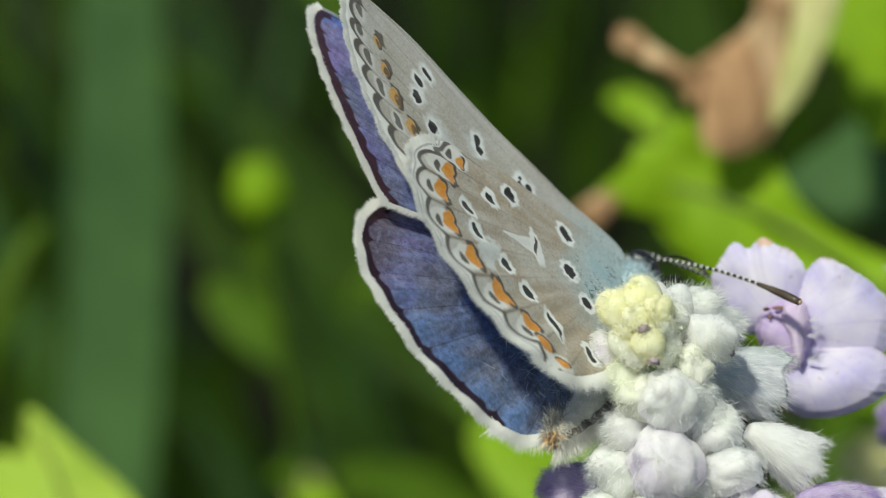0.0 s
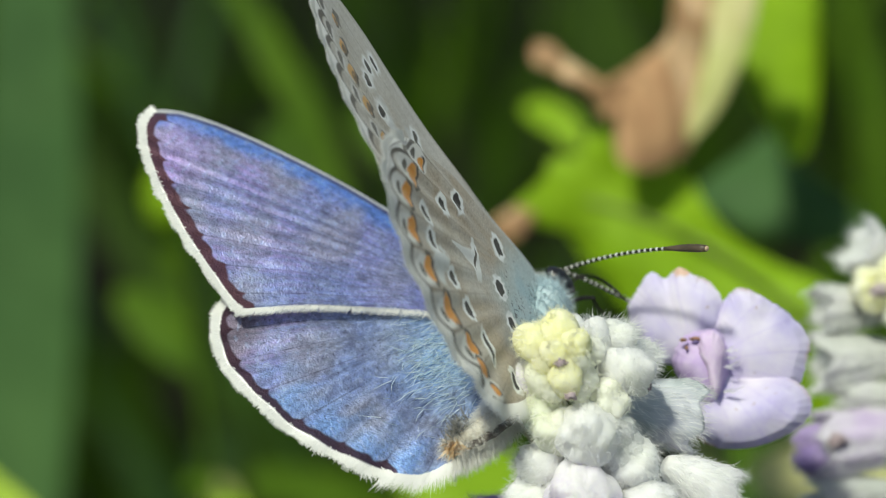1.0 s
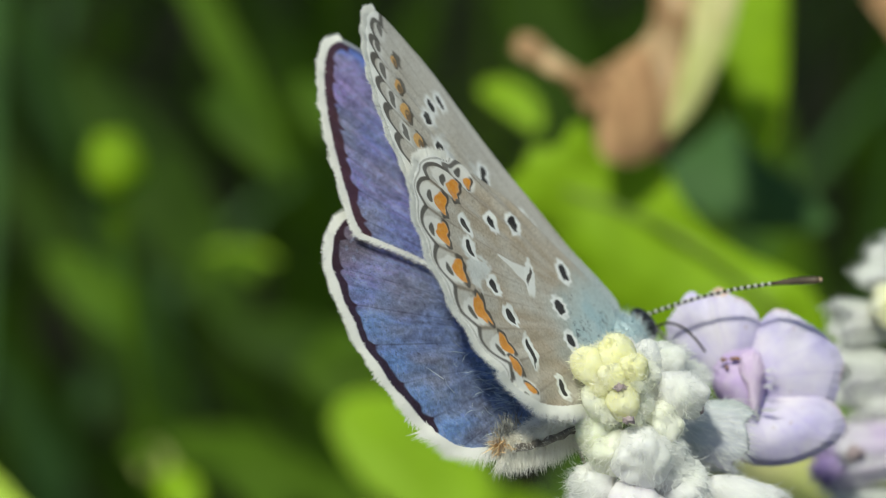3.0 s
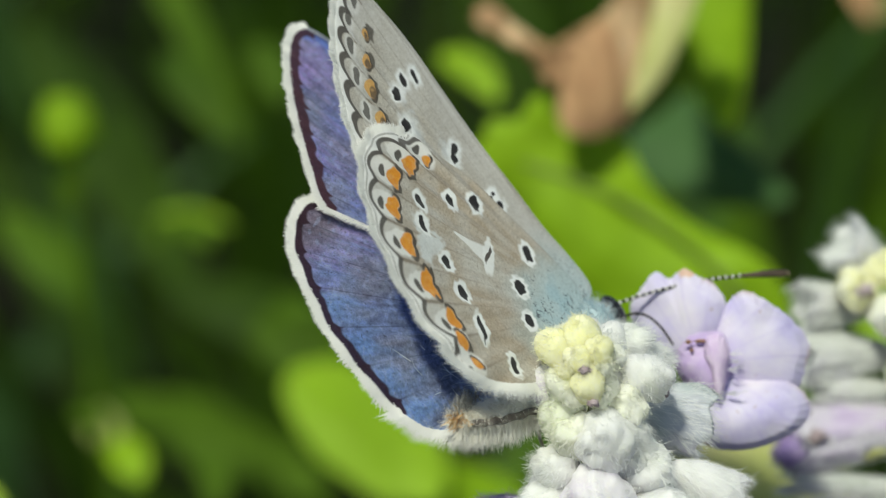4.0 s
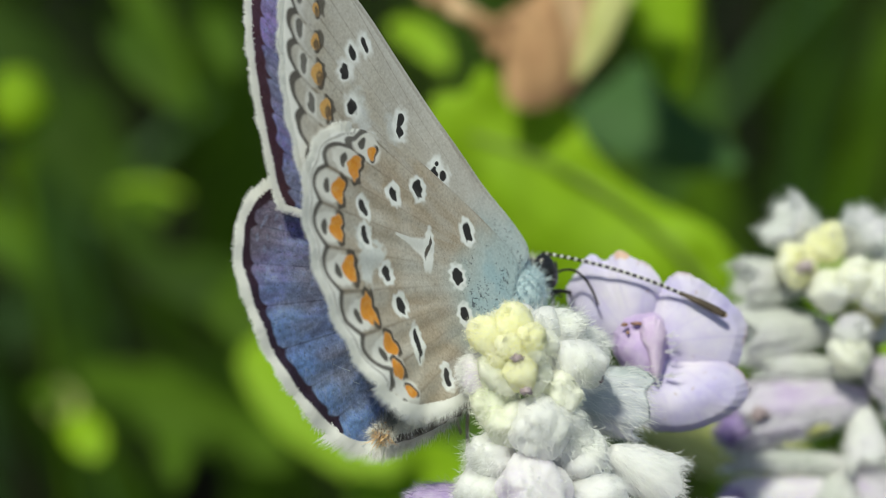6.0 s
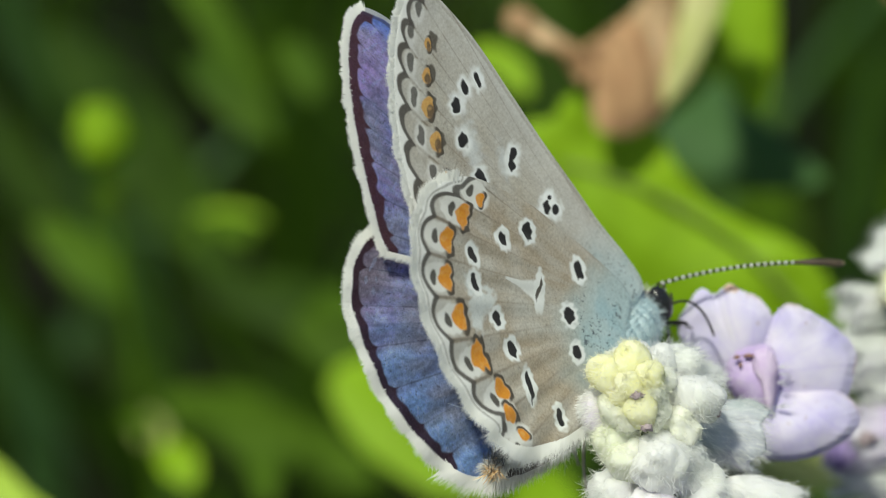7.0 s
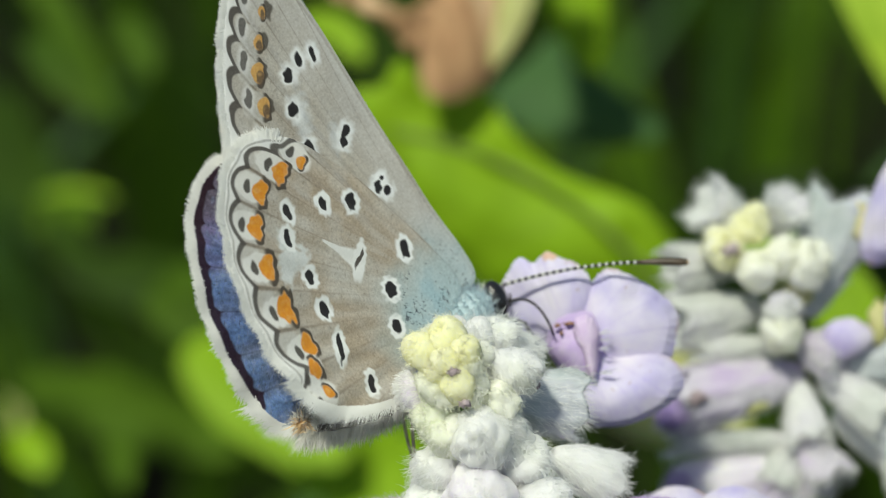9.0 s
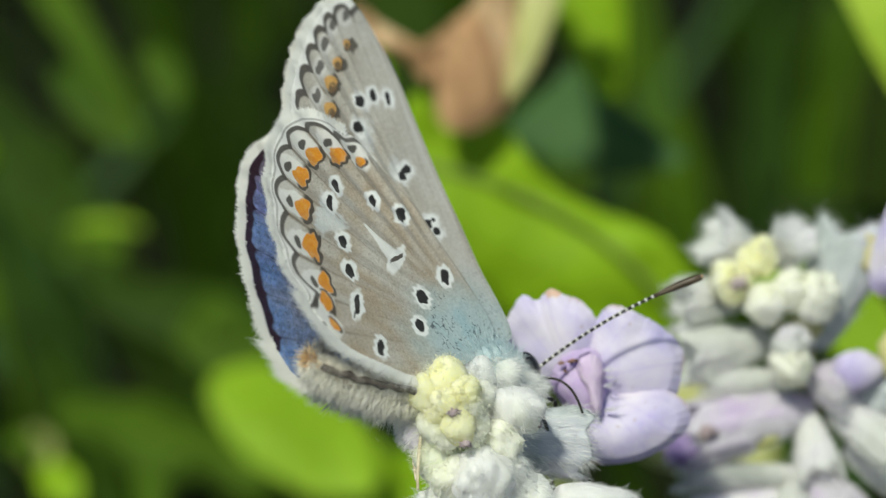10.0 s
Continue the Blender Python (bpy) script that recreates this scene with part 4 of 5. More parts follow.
def make_antenna(root, name):
    """A banded antenna along +x from its joint, with a club."""
    joint = new(name)
    joint.parent = root
    joint.empty_display_size = 0.0005
    pts = bend((0, 0, 0), (8.0, 0, 0), (0, 0, 0.35), 27)
    v, f = tube_data(pts[:21], [0.070] * 21, 8)
    mesh_object("shaft", scaled(v), f, ANT_DARK, joint, "thin black antenna shaft")
    for k in range(20):
        v, f = tube_data([pts[k].lerp(pts[k + 1], 0.66), pts[k + 1]], [0.077, 0.077], 8)
        mesh_object("ring", scaled(v), f, ANT_PALE, joint)
    cl = pts[20:]
    rad = [0.085, 0.10, 0.125, 0.15, 0.165, 0.17, 0.165, 0.14, 0.07]
    v, f = tube_data(cl, rad[:len(cl)], 10)
    mesh_object("club", scaled(v), f, CLUB, joint, "dark antenna club")
    v, f, _ = ball(pts[-1], (0.10, 0.11, 0.11), 12, 8)
    mesh_object("club_tip", scaled(v), f, CLUB_TIP, joint, "reddish club tip")
    return joint


# ---- woolly sage spikes ----
def bud_data(center, radius, axis, long=1.35, seed=0, u=48, v=34, lumps=1.0):
    """A soft lobed bud: an egg with uneven swellings and creases, pointing along axis."""
    turn = Vector(axis).normalized().to_track_quat("Z", "Y").to_matrix()
    verts, faces, normals = [], [], []
    for j in range(v + 1):
        th = 0.06 + (math.pi - 0.12) * j / v
        for i in range(u):
            ph = 2 * math.pi * i / u
            d = Vector((math.sin(th) * math.cos(ph), math.sin(th) * math.sin(ph), math.cos(th)))
            k = 1 + lumps * 0.34 * (abs(noise.noise(d * 1.3 + Vector((seed * 2.3, seed, 0)))) - 0.2) + 0.20 * noise.noise(d * 1.1 + Vector((seed, 3.0, seed * 1.7)))
            k += lumps * 0.05 * (abs(noise.noise(d * 3.0 + Vector((seed, 0, seed)))) - 0.2)
            k -= (0.07 + 0.1 * (lumps > 0.5)) * math.exp(-((math.sin((ph - seed * 1.9) / 2) / 0.16) ** 2)) * math.sin(th) ** 0.7
            k *= 1 + 0.08 * d.z
            p = turn @ Vector((d.x * k, d.y * k, d.z * k * long)) * radius
            verts.append(Vector(center) + p)
            normals.append((turn @ Vector((d.x, d.y, d.z / long))).normalized())
    for j in range(v):
        for i in range(u):
            a, b = j * u + i, j * u + (i + 1) % u
            faces.append((a, a + u, b + u, b))
    faces += [tuple(range(u)), tuple(range(v * u, (v + 1) * u))[::-1]]
    return verts, faces, normals


def calyx_data(center, radius, axis, long=1.8, seed=0, u=40, v=30):
    """A bell with five blunt teeth and a hollow mouth along axis."""
    turn = Vector(axis).normalized().to_track_quat("Z", "Y").to_matrix()
    verts, faces, normals = [], [], []
    for j in range(v + 1):
        s = j / v
        for i in range(u):
            ph = 2 * math.pi * i / u
            tooth = 0.14 * math.cos(5 * ph + seed) + 0.10 * math.sin(2 * ph + seed * 2)
            if s < 0.78:
                q = s / 0.78
                r, z = 0.30 + 0.70 * math.sin(q * 1.45) ** 0.8, -1 + 2 * q + tooth * q * q
            else:
                q = (s - 0.78) / 0.22
                r, z = 0.995 * (1 - q) ** 0.6 + 0.001, 1 + tooth * (1 - q) - 0.45 * q
            d = Vector((math.cos(ph), math.sin(ph), z))
            k = 1 + 0.045 * math.cos(10 * ph + seed) * min(1, s * 2) + 0.10 * noise.noise(d * 1.2 + Vector((seed * 1.3, seed, 0))) + 0.07 * noise.noise(d * 4 + Vector((seed, 0, 1.0)))
            verts.append(Vector(center) + turn @ Vector((math.cos(ph) * r * k, math.sin(ph) * r * k, z * long * 0.8)) * radius)
            normals.append((turn @ Vector((math.cos(ph), math.sin(ph), 0.3 if s < 0.78 else 1.0))).normalized())
    for j in range(v):
        for i in range(u):
            a, b = j * u + i, j * u + (i + 1) % u
            faces.append((a, b, b + u, a + u))
    faces.append(tuple(range(u))[::-1])
    return verts, faces, normals


def make_bud(spike, name, center, radius, axis, mat, hair, seed, hairs=900, length=0.42, long=1.3, label="", bell=False):
    """One woolly bud of a spike, in view millimetres, with its coat of hair."""
    rng = random.Random(seed)
    v, f, nr = calyx_data(center, radius, axis, long, seed) if bell else bud_data(center, radius, axis, long, seed, lumps=0.35 if radius < 0.85 else 0.9)
    bud = mesh_object(name, [VIEW @ p for p in v], f, mat, spike, label)
    roots, norms = [], []
    for _ in range(int(hairs * 2.2)):
        i = rng.randrange(len(v) - 1)
        roots.append(v[i].lerp(v[i + 1], rng.random()) if (v[i] - v[i + 1]).length < radius * 0.4 else v[i]), norms.append(nr[i])
    swirl = Vector((rng.uniform(-1, 1), rng.uniform(-1, 1), rng.uniform(-1, 1)))
    ax = Vector(axis).normalized()
    lay = [n_ * 0.30 + ax * 0.75 + n_.cross(swirl) * 0.25 + Vector((0, 0, -0.2)) for n_ in norms]
    hv, hf = hairs_data(roots, lay, length, 0.016, rng, (0, 0, -0.25), 0.24, 3)
    mesh_object("wool", [VIEW @ p for p in hv], hf, hair, bud, "short matted woolly hairs")
    return bud


def sheet_mesh(name, rim, heart, depth, slope, bulge, ripple, thick, mat, parent, seed=0, label="", nick=0.0, rings=26, span=12, grain=0.55):
    """A thin sheet with the outline rim (x, z in view millimetres), fanned about heart, leaning by slope, domed and rippled.
    Gives the object and, for each vertex, how far out it lies (0 to 1) and its place."""
    loop = spline(rim, span, closed=True)
    n = len(loop)
    hx, hz = heart
    sheet, where = [], []
    for r in range(rings + 1):
        q = (r / rings) ** 0.85
        for k in range(n):
            out = 1 + nick * noise.noise(Vector((k * 0.55, seed * 3.1, 1.0))) * q
            x, z = hx + (loop[k][0] - hx) * q * out, hz + (loop[k][1] - hz) * q * out
            at = Vector((x * grain + seed * 7, z * grain, seed * 1.3))
            y = depth + slope[0] * (x - hx) + slope[1] * (z - hz) - bulge * (1 - q * q) + ripple * (noise.noise(at) + 0.5 * q * noise.noise(at * 2.3)) + 0.35 * bulge * max(0.0, q - 0.8) / 0.2
            sheet.append(Vector((x, y, z)))
            where.append((q, x, z))
    o = len(sheet)
    back = [p + Vector((0, thick * (1 - where[i][0] ** 6), 0)) for i, p in enumerate(sheet)]
    faces = []
    for r in range(rings):
        for k in range(n):
            a, b = r * n + k, r * n + (k + 1) % n
            faces.append((a, b, b + n, a + n))
            faces.append((a + o + n, b + o + n, b + o, a + o))
    return mesh_object(name, [VIEW @ p for p in sheet + back], faces, mat, parent, label), where + where


def petal(spike, rim, heart, depth, slope, bulge, seed, label, throat=(-2.6, -4.8), stain=None):
    """A lilac petal: violet towards the throat, pale patches, faint veins, a few specks and a browned stretch of rim."""
    ob, where = sheet_mesh("petal", rim, heart, depth, slope, bulge, 0.20, 0.08, PETAL, spike, seed, label, 0.03)
    cols = []
    for q, x, z in where:
        near = math.hypot(x - throat[0], z - throat[1])
        turn = math.atan2(z - throat[1], x - throat[0])
        tone = 0.5 + 0.8 * noise.noise(Vector((x * 0.7 + seed * 5, z * 0.7, 2.0)))
        c = Vector((0.70, 0.65, 0.92)).lerp(Vector((0.95, 0.90, 0.97)), max(0, min(1, tone)))
        c = c.lerp(Vector((0.56, 0.44, 0.82)), 0.75 * max(0, 1 - near / 1.9))
        c = c.lerp(Vector((0.60, 0.52, 0.86)), 0.30 * max(0, 1 - abs(math.sin(turn * 9 + 0.4 * near)) * 4))
        if noise.noise(Vector((x * 4.5, z * 4.5, seed))) > 0.66:
            c = c.lerp(Vector((0.50, 0.36, 0.34)), 0.55)
        worn = noise.noise(Vector((turn * 2.2 + seed * 3, seed, 1.0)))
        if q > 0.93 and worn > 0.12:
            c = c.lerp(Vector((0.55, 0.36, 0.30)), min(1, (q - 0.93) * 18) * min(1, (worn - 0.12) * 5))
        if stain and math.hypot(x - stain[0], z - stain[1]) < 0.42 + 0.15 * noise.noise(Vector((x * 5, z * 5, 4.0))):
            c = c.lerp(Vector((0.85, 0.55, 0.30)), 0.7)
        cols += [c.x, c.y, c.z, 1.0]
    layer = ob.data.color_attributes.new("pattern", "FLOAT_COLOR", "POINT")
    layer.data.foreach_set("color", cols)
    return ob


def stem_to_ground(spike, top, radius, lean, mat=STEM):
    """A stalk from a place in view space down to the soil."""
    a = V(*top)
    b = Vector((a.x + lean[0], a.y + lean[1], 0.0))
    v, f = tube_data(bend(a, b, (lean[0] * 0.15, lean[1] * 0.15, 0.0), 14), [radius * (0.8 + 0.6 * k / 14) for k in range(15)], 10)
    return mesh_object("stem", v, f, mat, spike, "green square stem")


SPIKE_BUDS = [
    ("yellow", -8.48, -2.40, -4.05, 0.76), ("yellow", -7.50, -2.20, -3.51, 0.82), ("yellow", -6.80, -2.80, -4.04, 0.64), ("pale", -6.36, -1.80, -4.26, 0.58),
    ("yellow", -7.58, -3.10, -4.36, 0.56), ("yellow", -7.12, -2.90, -5.35, 0.73), ("pale", -6.60, -2.20, -5.38, 0.60), ("pale", -8.06, -2.10, -5.36, 0.84),
    ("lilac_pale", -8.77, -1.20, -5.58, 0.82), ("bud", -7.57, 0.20, -3.63, 0.84), ("bud", -6.59, 0.50, -3.70, 0.76), ("bud", -5.91, 1.40, -3.85, 0.89),
    ("bud", -5.19, -0.80, -5.08, 1.04), ("pale", -5.74, -1.30, -6.10, 0.89), ("pale", -8.15, -1.40, -6.67, 0.96), ("bud", -6.40, -2.00, -7.42, 1.22),
    ("pale", -7.64, -1.80, -7.32, 0.93), ("bud", -8.24, -1.20, -8.75, 0.93), ("bud", -5.64, -0.90, -7.25, 0.89), ("bud", -5.42, -0.40, -8.24, 1.02),
    ("bud", -5.25, 2.00, -4.51, 0.80),
    ("yellow", -8.01, -2.80, -4.80, 0.47), ("pale", -6.69, -2.90, -4.73, 0.44), ("pale", -7.66, -2.70, -5.70, 0.53), ("pale", -6.67, -2.60, -5.82, 0.42), ("pale", -8.10, -2.00, -3.60, 0.49), ("yellow", -6.9, -3.10, -4.2, 0.40),
]
SPIKE_LOWER = [
    ("bud", -4.93, -0.4, -8.6, 1.05), ("bud", -6.63, -1.6, -10.0, 1.5), ("bud", -8.34, -0.8, -10.22, 1.16), ("bud", -4.27, -0.6, -10.06, 1.03),
    ("bud", -5.66, 0.0, -11.36, 0.9), ("bud", -7.27, -1.5, -12.53, 1.28), ("bud", -3.24, -0.5, -12.26, 1.34), ("bud", -8.78, -0.4, -11.9, 1.12),
    ("lilac", -9.9, 0.5, -11.2, 1.2), ("bud", -10.11, 1.0, -13.2, 1.02),
]


MARKS = [(-7.27, -3.70, -4.71), (-6.89, -3.55, -5.95), (-5.52, -1.90, -6.93), (-4.25, -1.0, -5.6), (-5.24, -1.5, -7.36)]
CALYX = (-4.5, 2.2, -6.6)


def make_main_spike():
    spike = thing("sage_spike", Matrix(), "woolly white sage spike with yellow tip and open lilac flower", "flower", "sage spikes")
    axis0 = Vector((-6.6, 2.2, 0))
    for k, (kind, x, y, z, r) in enumerate(SPIKE_BUDS + SPIKE_LOWER):
        out = Vector((x + 6.6, y - 2.2, 0)).normalized() * 0.8
        if kind == "yellow":
            make_bud(spike, "bud", (x, y, z), r, out + Vector((0, 0, 0.5)), WOOL_YELLOW, YELLOW_HAIR, 40 + k, 420, 0.26, 1.1, "pale yellow tip bud")
        elif kind == "pale":
            make_bud(spike, "bud", (x, y, z), r, out + Vector((0, 0, 0.3)), WOOL_PALE, PALE_HAIR, 40 + k, 450, 0.32, 1.15, "pale greenish yellow bud")
        elif kind == "lilac_pale":
            make_bud(spike, "bud", (x, y, z), r, out + Vector((-0.3, 0, 0.2)), WOOL_LILAC, WOOL_HAIR, 40 + k, 1300, 0.28, 1.2, "pale lilac woolly bud")
        elif kind == "lilac":
            make_bud(spike, "bud", (x, y, z), r, out + Vector((-0.4, 0, 0.1)), WOOL_VIOLET, VIOLET_HAIR, 40 + k, 1800, 0.5, 1.4, "violet woolly bud")
        else:
            make_bud(spike, "bud", (x, y, z), r, out + Vector((0, 0, 0.15)), WOOL_LILAC if k in (28, 33) else WOOL_WHITE, WOOL_HAIR, 40 + k, 620, 0.5, 1.25, "white woolly bud")
    for k, (x, y, z) in enumerate(MARKS):
        v, f, _ = ball((x, y, z), (0.22, 0.18, 0.13), 18, 12, 1.1, k)
        mesh_object("bud_tip", [VIEW @ p for p in v], f, BUD_MARK, spike, "dry purplish bud tip")
    # Body coloured blue-grey to stand for the shade it lies in.
    make_bud(spike, "calyx", CALYX, 1.45, (0.85, 0.50, -0.12), WOOL_SHADE, WOOL_HAIR, 71, 1500, 0.6, 1.6, "woolly calyx of the open flower, tinted blue-grey for shade", True)
    make_bud(spike, "calyx", (-2.6, 2.2, -9.3), 1.15, (0.8, 0.4, -0.45), WOOL_WHITE, WOOL_HAIR, 72, 2600, 0.5, 1.6, "white woolly calyx", True)
    make_bud(spike, "calyx", (-5.0, 2.6, -12.2), 1.5, (0.4, 0.8, -0.1), WOOL_LILAC, WOOL_HAIR, 73, 2600, 0.5, 1.5, "white woolly calyx", True)
    # the open flower
    petal(spike, [(-4.5, -4.68), (-5.6, -3.58), (-6, -2.48), (-5.6, -1.68), (-5, -0.88), (-4.4, -1.13), (-3.8, -0.68), (-3.2, -0.98), (-2.5, -1.28), (-1.95, -2.18), (-2.2, -3.68), (-3, -4.58)],
          (-3.6, -3.6), 7.3, (-0.10, -0.20), 0.5, 1, "pale lilac petal with a browned notched rim", stain=(-3.7, -0.65))
    petal(spike, [(-2.7, -4.38), (-2.3, -2.98), (-2, -2.18), (-1.5, -1.58), (-1, -1.53), (-0.1, -1.98), (0.8, -2.58), (1.6, -3.58), (1.5, -4.58), (1.1, -5.58), (-0.2, -5.78), (-1.8, -5.38)],
          (-0.6, -4.0), 7.1, (0.10, -0.12), 0.6, 2, "lilac petal with a browned rim")
    petal(spike, [(-2.9, -4.68), (-1.2, -5.08), (0.5, -5.13), (1.5, -5.68), (1.75, -6.48), (1.3, -7.18), (0.1, -7.88), (-1.1, -8.18), (-2.4, -8.08), (-3.4, -7.18), (-3.6, -5.78)],
          (-1.0, -6.7), 6.7, (0.05, 0.10), 0.75, 3, "broad rounded lower lilac petal")
    sheet_mesh("upper_lip", [(-4, -4.68), (-3.6, -3.68), (-3, -3.33), (-2.1, -3.28), (-1.75, -3.98), (-1.65, -4.98), (-1.75, -6.18), (-2.4, -6.68), (-3.2, -5.98)],
                        (-2.7, -4.7), 6.3, (0.05, -0.1), 0.9, 0.30, 0.5, PETAL_PINK, spike, 9, "crumpled pinkish lilac upper lip", 0.06)
    sheet_mesh("lip_ridge", [(-2.7, -3.48), (-2.1, -3.38), (-1.75, -3.98), (-1.8, -4.78), (-1.95, -5.88), (-2.3, -5.78), (-2.45, -4.98), (-2.8, -4.28)],
                          (-2.25, -4.6), 5.25, (0.1, -0.1), 0.35, 0.2, 0.3, PETAL_RIDGE, spike, 4, "pale pinkish ridge on the lip", 0.08)
    rng = random.Random(8)
    roots = [Vector((-1.7 + rng.uniform(-.1, .15), 5.7, -4.7 + rng.choice((0.55, 0.25, -0.1, -1.1)) + rng.uniform(-.06, .06))) for _ in range(34)]
    hv, hf = hairs_data(roots, [Vector((0.95, -0.5, 0.1))] * 34, 0.62, 0.05, rng, (0, 0, 0.2), 0.22, 4)
    mesh_object("throat_hair", [VIEW @ p for p in hv], hf, WOOL_HAIR, spike, "white throat hairs")
    for k, (x, z, w) in enumerate(((-3.45, -3.72, 0.13), (-2.95, -3.66, 0.24), (-2.45, -3.62, 0.22), (-3.3, -4.05, 0.08))):
        v, f, _ = ball((x, 5.35, z), (w, 0.14, 0.07), 18, 12, 1.0, k)
        mesh_object("anther", [VIEW @ p for p in v], f, ANTHER, spike, "brown anther")
    # a darker flower low down
    make_bud(spike, "bud", (-0.65, 2.5, -12.00), 1.25, (0.95, 0.2, 0.15), WOOL_VIOLET, VIOLET_HAIR, 91, 2000, 0.5, 1.5, "deep violet woolly bud")
    for k, (x, z, w, h) in enumerate(((1.2, -12.4, 1.7, 1.3), (3.6, -12.6, 1.9, 1.5), (2.6, -14.8, 2.6, 1.9))):
        petal(spike, [(x + w * math.cos(a), z + h * math.sin(a)) for a in (0.2, 1.0, 1.8, 2.7, 3.5, 4.3, 5.2)], (x, z), 9.0 - 0.5 * k, (0.1, -0.15), 0.7, 30 + k, "violet-tinged lilac petal", (2.4, -13.6))
    stem_to_ground(spike, (-6.6, 2.2, -5.5), 0.0011, (0.012, 0.02))
    return spike


# Calyces of the spike behind: colour, foot (x, z), mouth (x, z) and breadth.
BACK_CALYCES = [
    ("white", 5.2, -0.6, 3.1, 0.9, 2.5), ("white", 6.1, -0.7, 6.9, 0.7, 2.1), ("white", 4.8, -1.9, 1.4, -2.2, 2.3), ("white", 5.5, -4.2, 1.3, -4.6, 2.7),
    ("white", 7.1, -6.0, 2.4, -5.9, 1.15), ("lilac", 7.3, -7.4, 1.4, -8.4, 3.3), ("white", 7.2, -10.5, 1.1, -10.2, 1.3), ("violet", 6.8, -11.8, 1.5, -12.7, 3.0),
    ("grey", 7.5, -4.7, 9.7, 0.6, 3.6), ("white", 8.1, -7.4, 11.1, -9.7, 2.4),
]
BACK_CALYCES_LOW = [
    ("lilac", 7.1, -6.0, 9.1, -6.6, 2.6), ("white", 7.0, -7.6, 7.4, -10.5, 2.1), ("lilac", 6.9, -10.3, 8.4, -12.4, 2.4), ("grey", 8.9, -7.2, 13.1, -6.3, 3.9),
    ("grey", 8.8, -9.3, 13.1, -11.3, 3.6), ("white", 11.1, -10.7, 12.0, -13.1, 1.8), ("white", 6.6, -10.8, 5.7, -12.6, 2.2), ("lilac", 7.6, -12.5, 4.0, -15.0, 3.0),
]
BACK_TIPS = [("yellow", 5.0, -0.3, 0.85), ("yellow", 3.7, -1.3, 0.95), ("pale", 5.3, -2.4, 0.95), ("pale", 6.3, -5.3, 0.95), ("pale", 7.5, -2.2, 1.1), ("white", 6.3, -4.4, 0.9), ("pale", 6.6, -1.8, 0.9)]


def make_back_spike():
    spike = thing("sage_spike", Matrix(), "woolly white sage spike with pale yellow tip buds", "flower", "sage spikes")
    # The grey kind has shade painted into its wool colour.
    mats = {"white": (WOOL_BACK, WOOL_HAIR, "white woolly calyx"), "grey": (WOOL_SHADE, WOOL_HAIR, "woolly calyx tinted blue-grey for shade"), "lilac": (LILAC_BACK, WOOL_HAIR, "ribbed pale lilac woolly calyx"),
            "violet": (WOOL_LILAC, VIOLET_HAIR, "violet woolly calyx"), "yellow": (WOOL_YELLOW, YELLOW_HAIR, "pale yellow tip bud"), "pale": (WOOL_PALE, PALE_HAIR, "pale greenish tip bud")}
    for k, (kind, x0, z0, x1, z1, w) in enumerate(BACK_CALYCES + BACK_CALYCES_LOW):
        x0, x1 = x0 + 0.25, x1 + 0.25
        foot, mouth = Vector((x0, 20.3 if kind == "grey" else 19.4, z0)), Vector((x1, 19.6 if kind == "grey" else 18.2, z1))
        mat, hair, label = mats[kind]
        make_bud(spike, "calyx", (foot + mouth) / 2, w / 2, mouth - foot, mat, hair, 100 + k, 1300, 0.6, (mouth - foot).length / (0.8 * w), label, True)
    for k, (kind, x, z, r) in enumerate(BACK_TIPS):
        mat, hair, label = mats[kind]
        make_bud(spike, "bud", (x + 0.25, 17.0, z), r, (0.2, -0.8, 0.5), mat, hair, 140 + k, 900, 0.3, 1.1, label)
    # the violet mouth of a calyx, with a brown speck
    for x, z, size in ((1.7, -8.9, 0.75), (1.5, -8.0, 0.6), (2.0, -12.3, 0.9)):
        make_bud(spike, "bud", (x, 18.0, z), size, (-0.9, -0.4, -0.1), WOOL_VIOLET, VIOLET_HAIR, int(170 + 10 * x), 700, 0.4, 1.2, "violet petal bud in a calyx mouth")
    for k, (x, y, z) in enumerate(((2.5, 16.6, -8.1), (4.3, 16.1, -1.3))):
        v, f, _ = ball((x, y, z), (0.42, 0.2, 0.30), 18, 12, 0.9, k)
        mesh_object("bud_tip", [VIEW @ p for p in v], f, BUD_MARK, spike, "dry brownish bud tip")
    petal(spike, [(10.8, -2.4), (10.4, -0.8), (11.5, 2.0), (12.9, 3.4), (15.4, 3.0), (15.3, -0.6), (13.1, -1.8)], (12.8, 0.8), 17.5, (0.1, -0.2), 0.8, 20, "pale lilac petal", (10.5, -3.0))
    petal(spike, [(11.4, -5.3), (11.6, -3.5), (12.7, -2.0), (15.2, -1.1), (15.1, -4.2), (13.0, -5.6)], (13.2, -3.6), 17.2, (0.1, -0.2), 0.8, 21, "pale lilac petal", (11.0, -5.6))
    petal(spike, [(8.4, -5.9), (8.7, -5.0), (9.9, -4.8), (10.8, -5.6), (10.2, -6.5), (9.0, -6.7)], (9.5, -5.8), 17.6, (0.1, -0.1), 0.5, 22, "lilac petal", (8.6, -6.4))
    for k, (x, z, rx, rz) in enumerate(((10.5, -0.4, 0.6, 0.8), (11.1, -5.1, 0.5, 1.0), (12.7, -10.2, 0.7, 0.9), (7.4, -3.7, 0.8, 0.5), (4.9, -8.6, 0.9, 0.5))):
        v, f, _ = ball((x, 18.3, z), (rx, 0.4, rz), 16, 12, 0.4, k)
        mesh_object("bract", [VIEW @ p for p in v], f, LEAF_PALE, spike, "yellow-green bract")
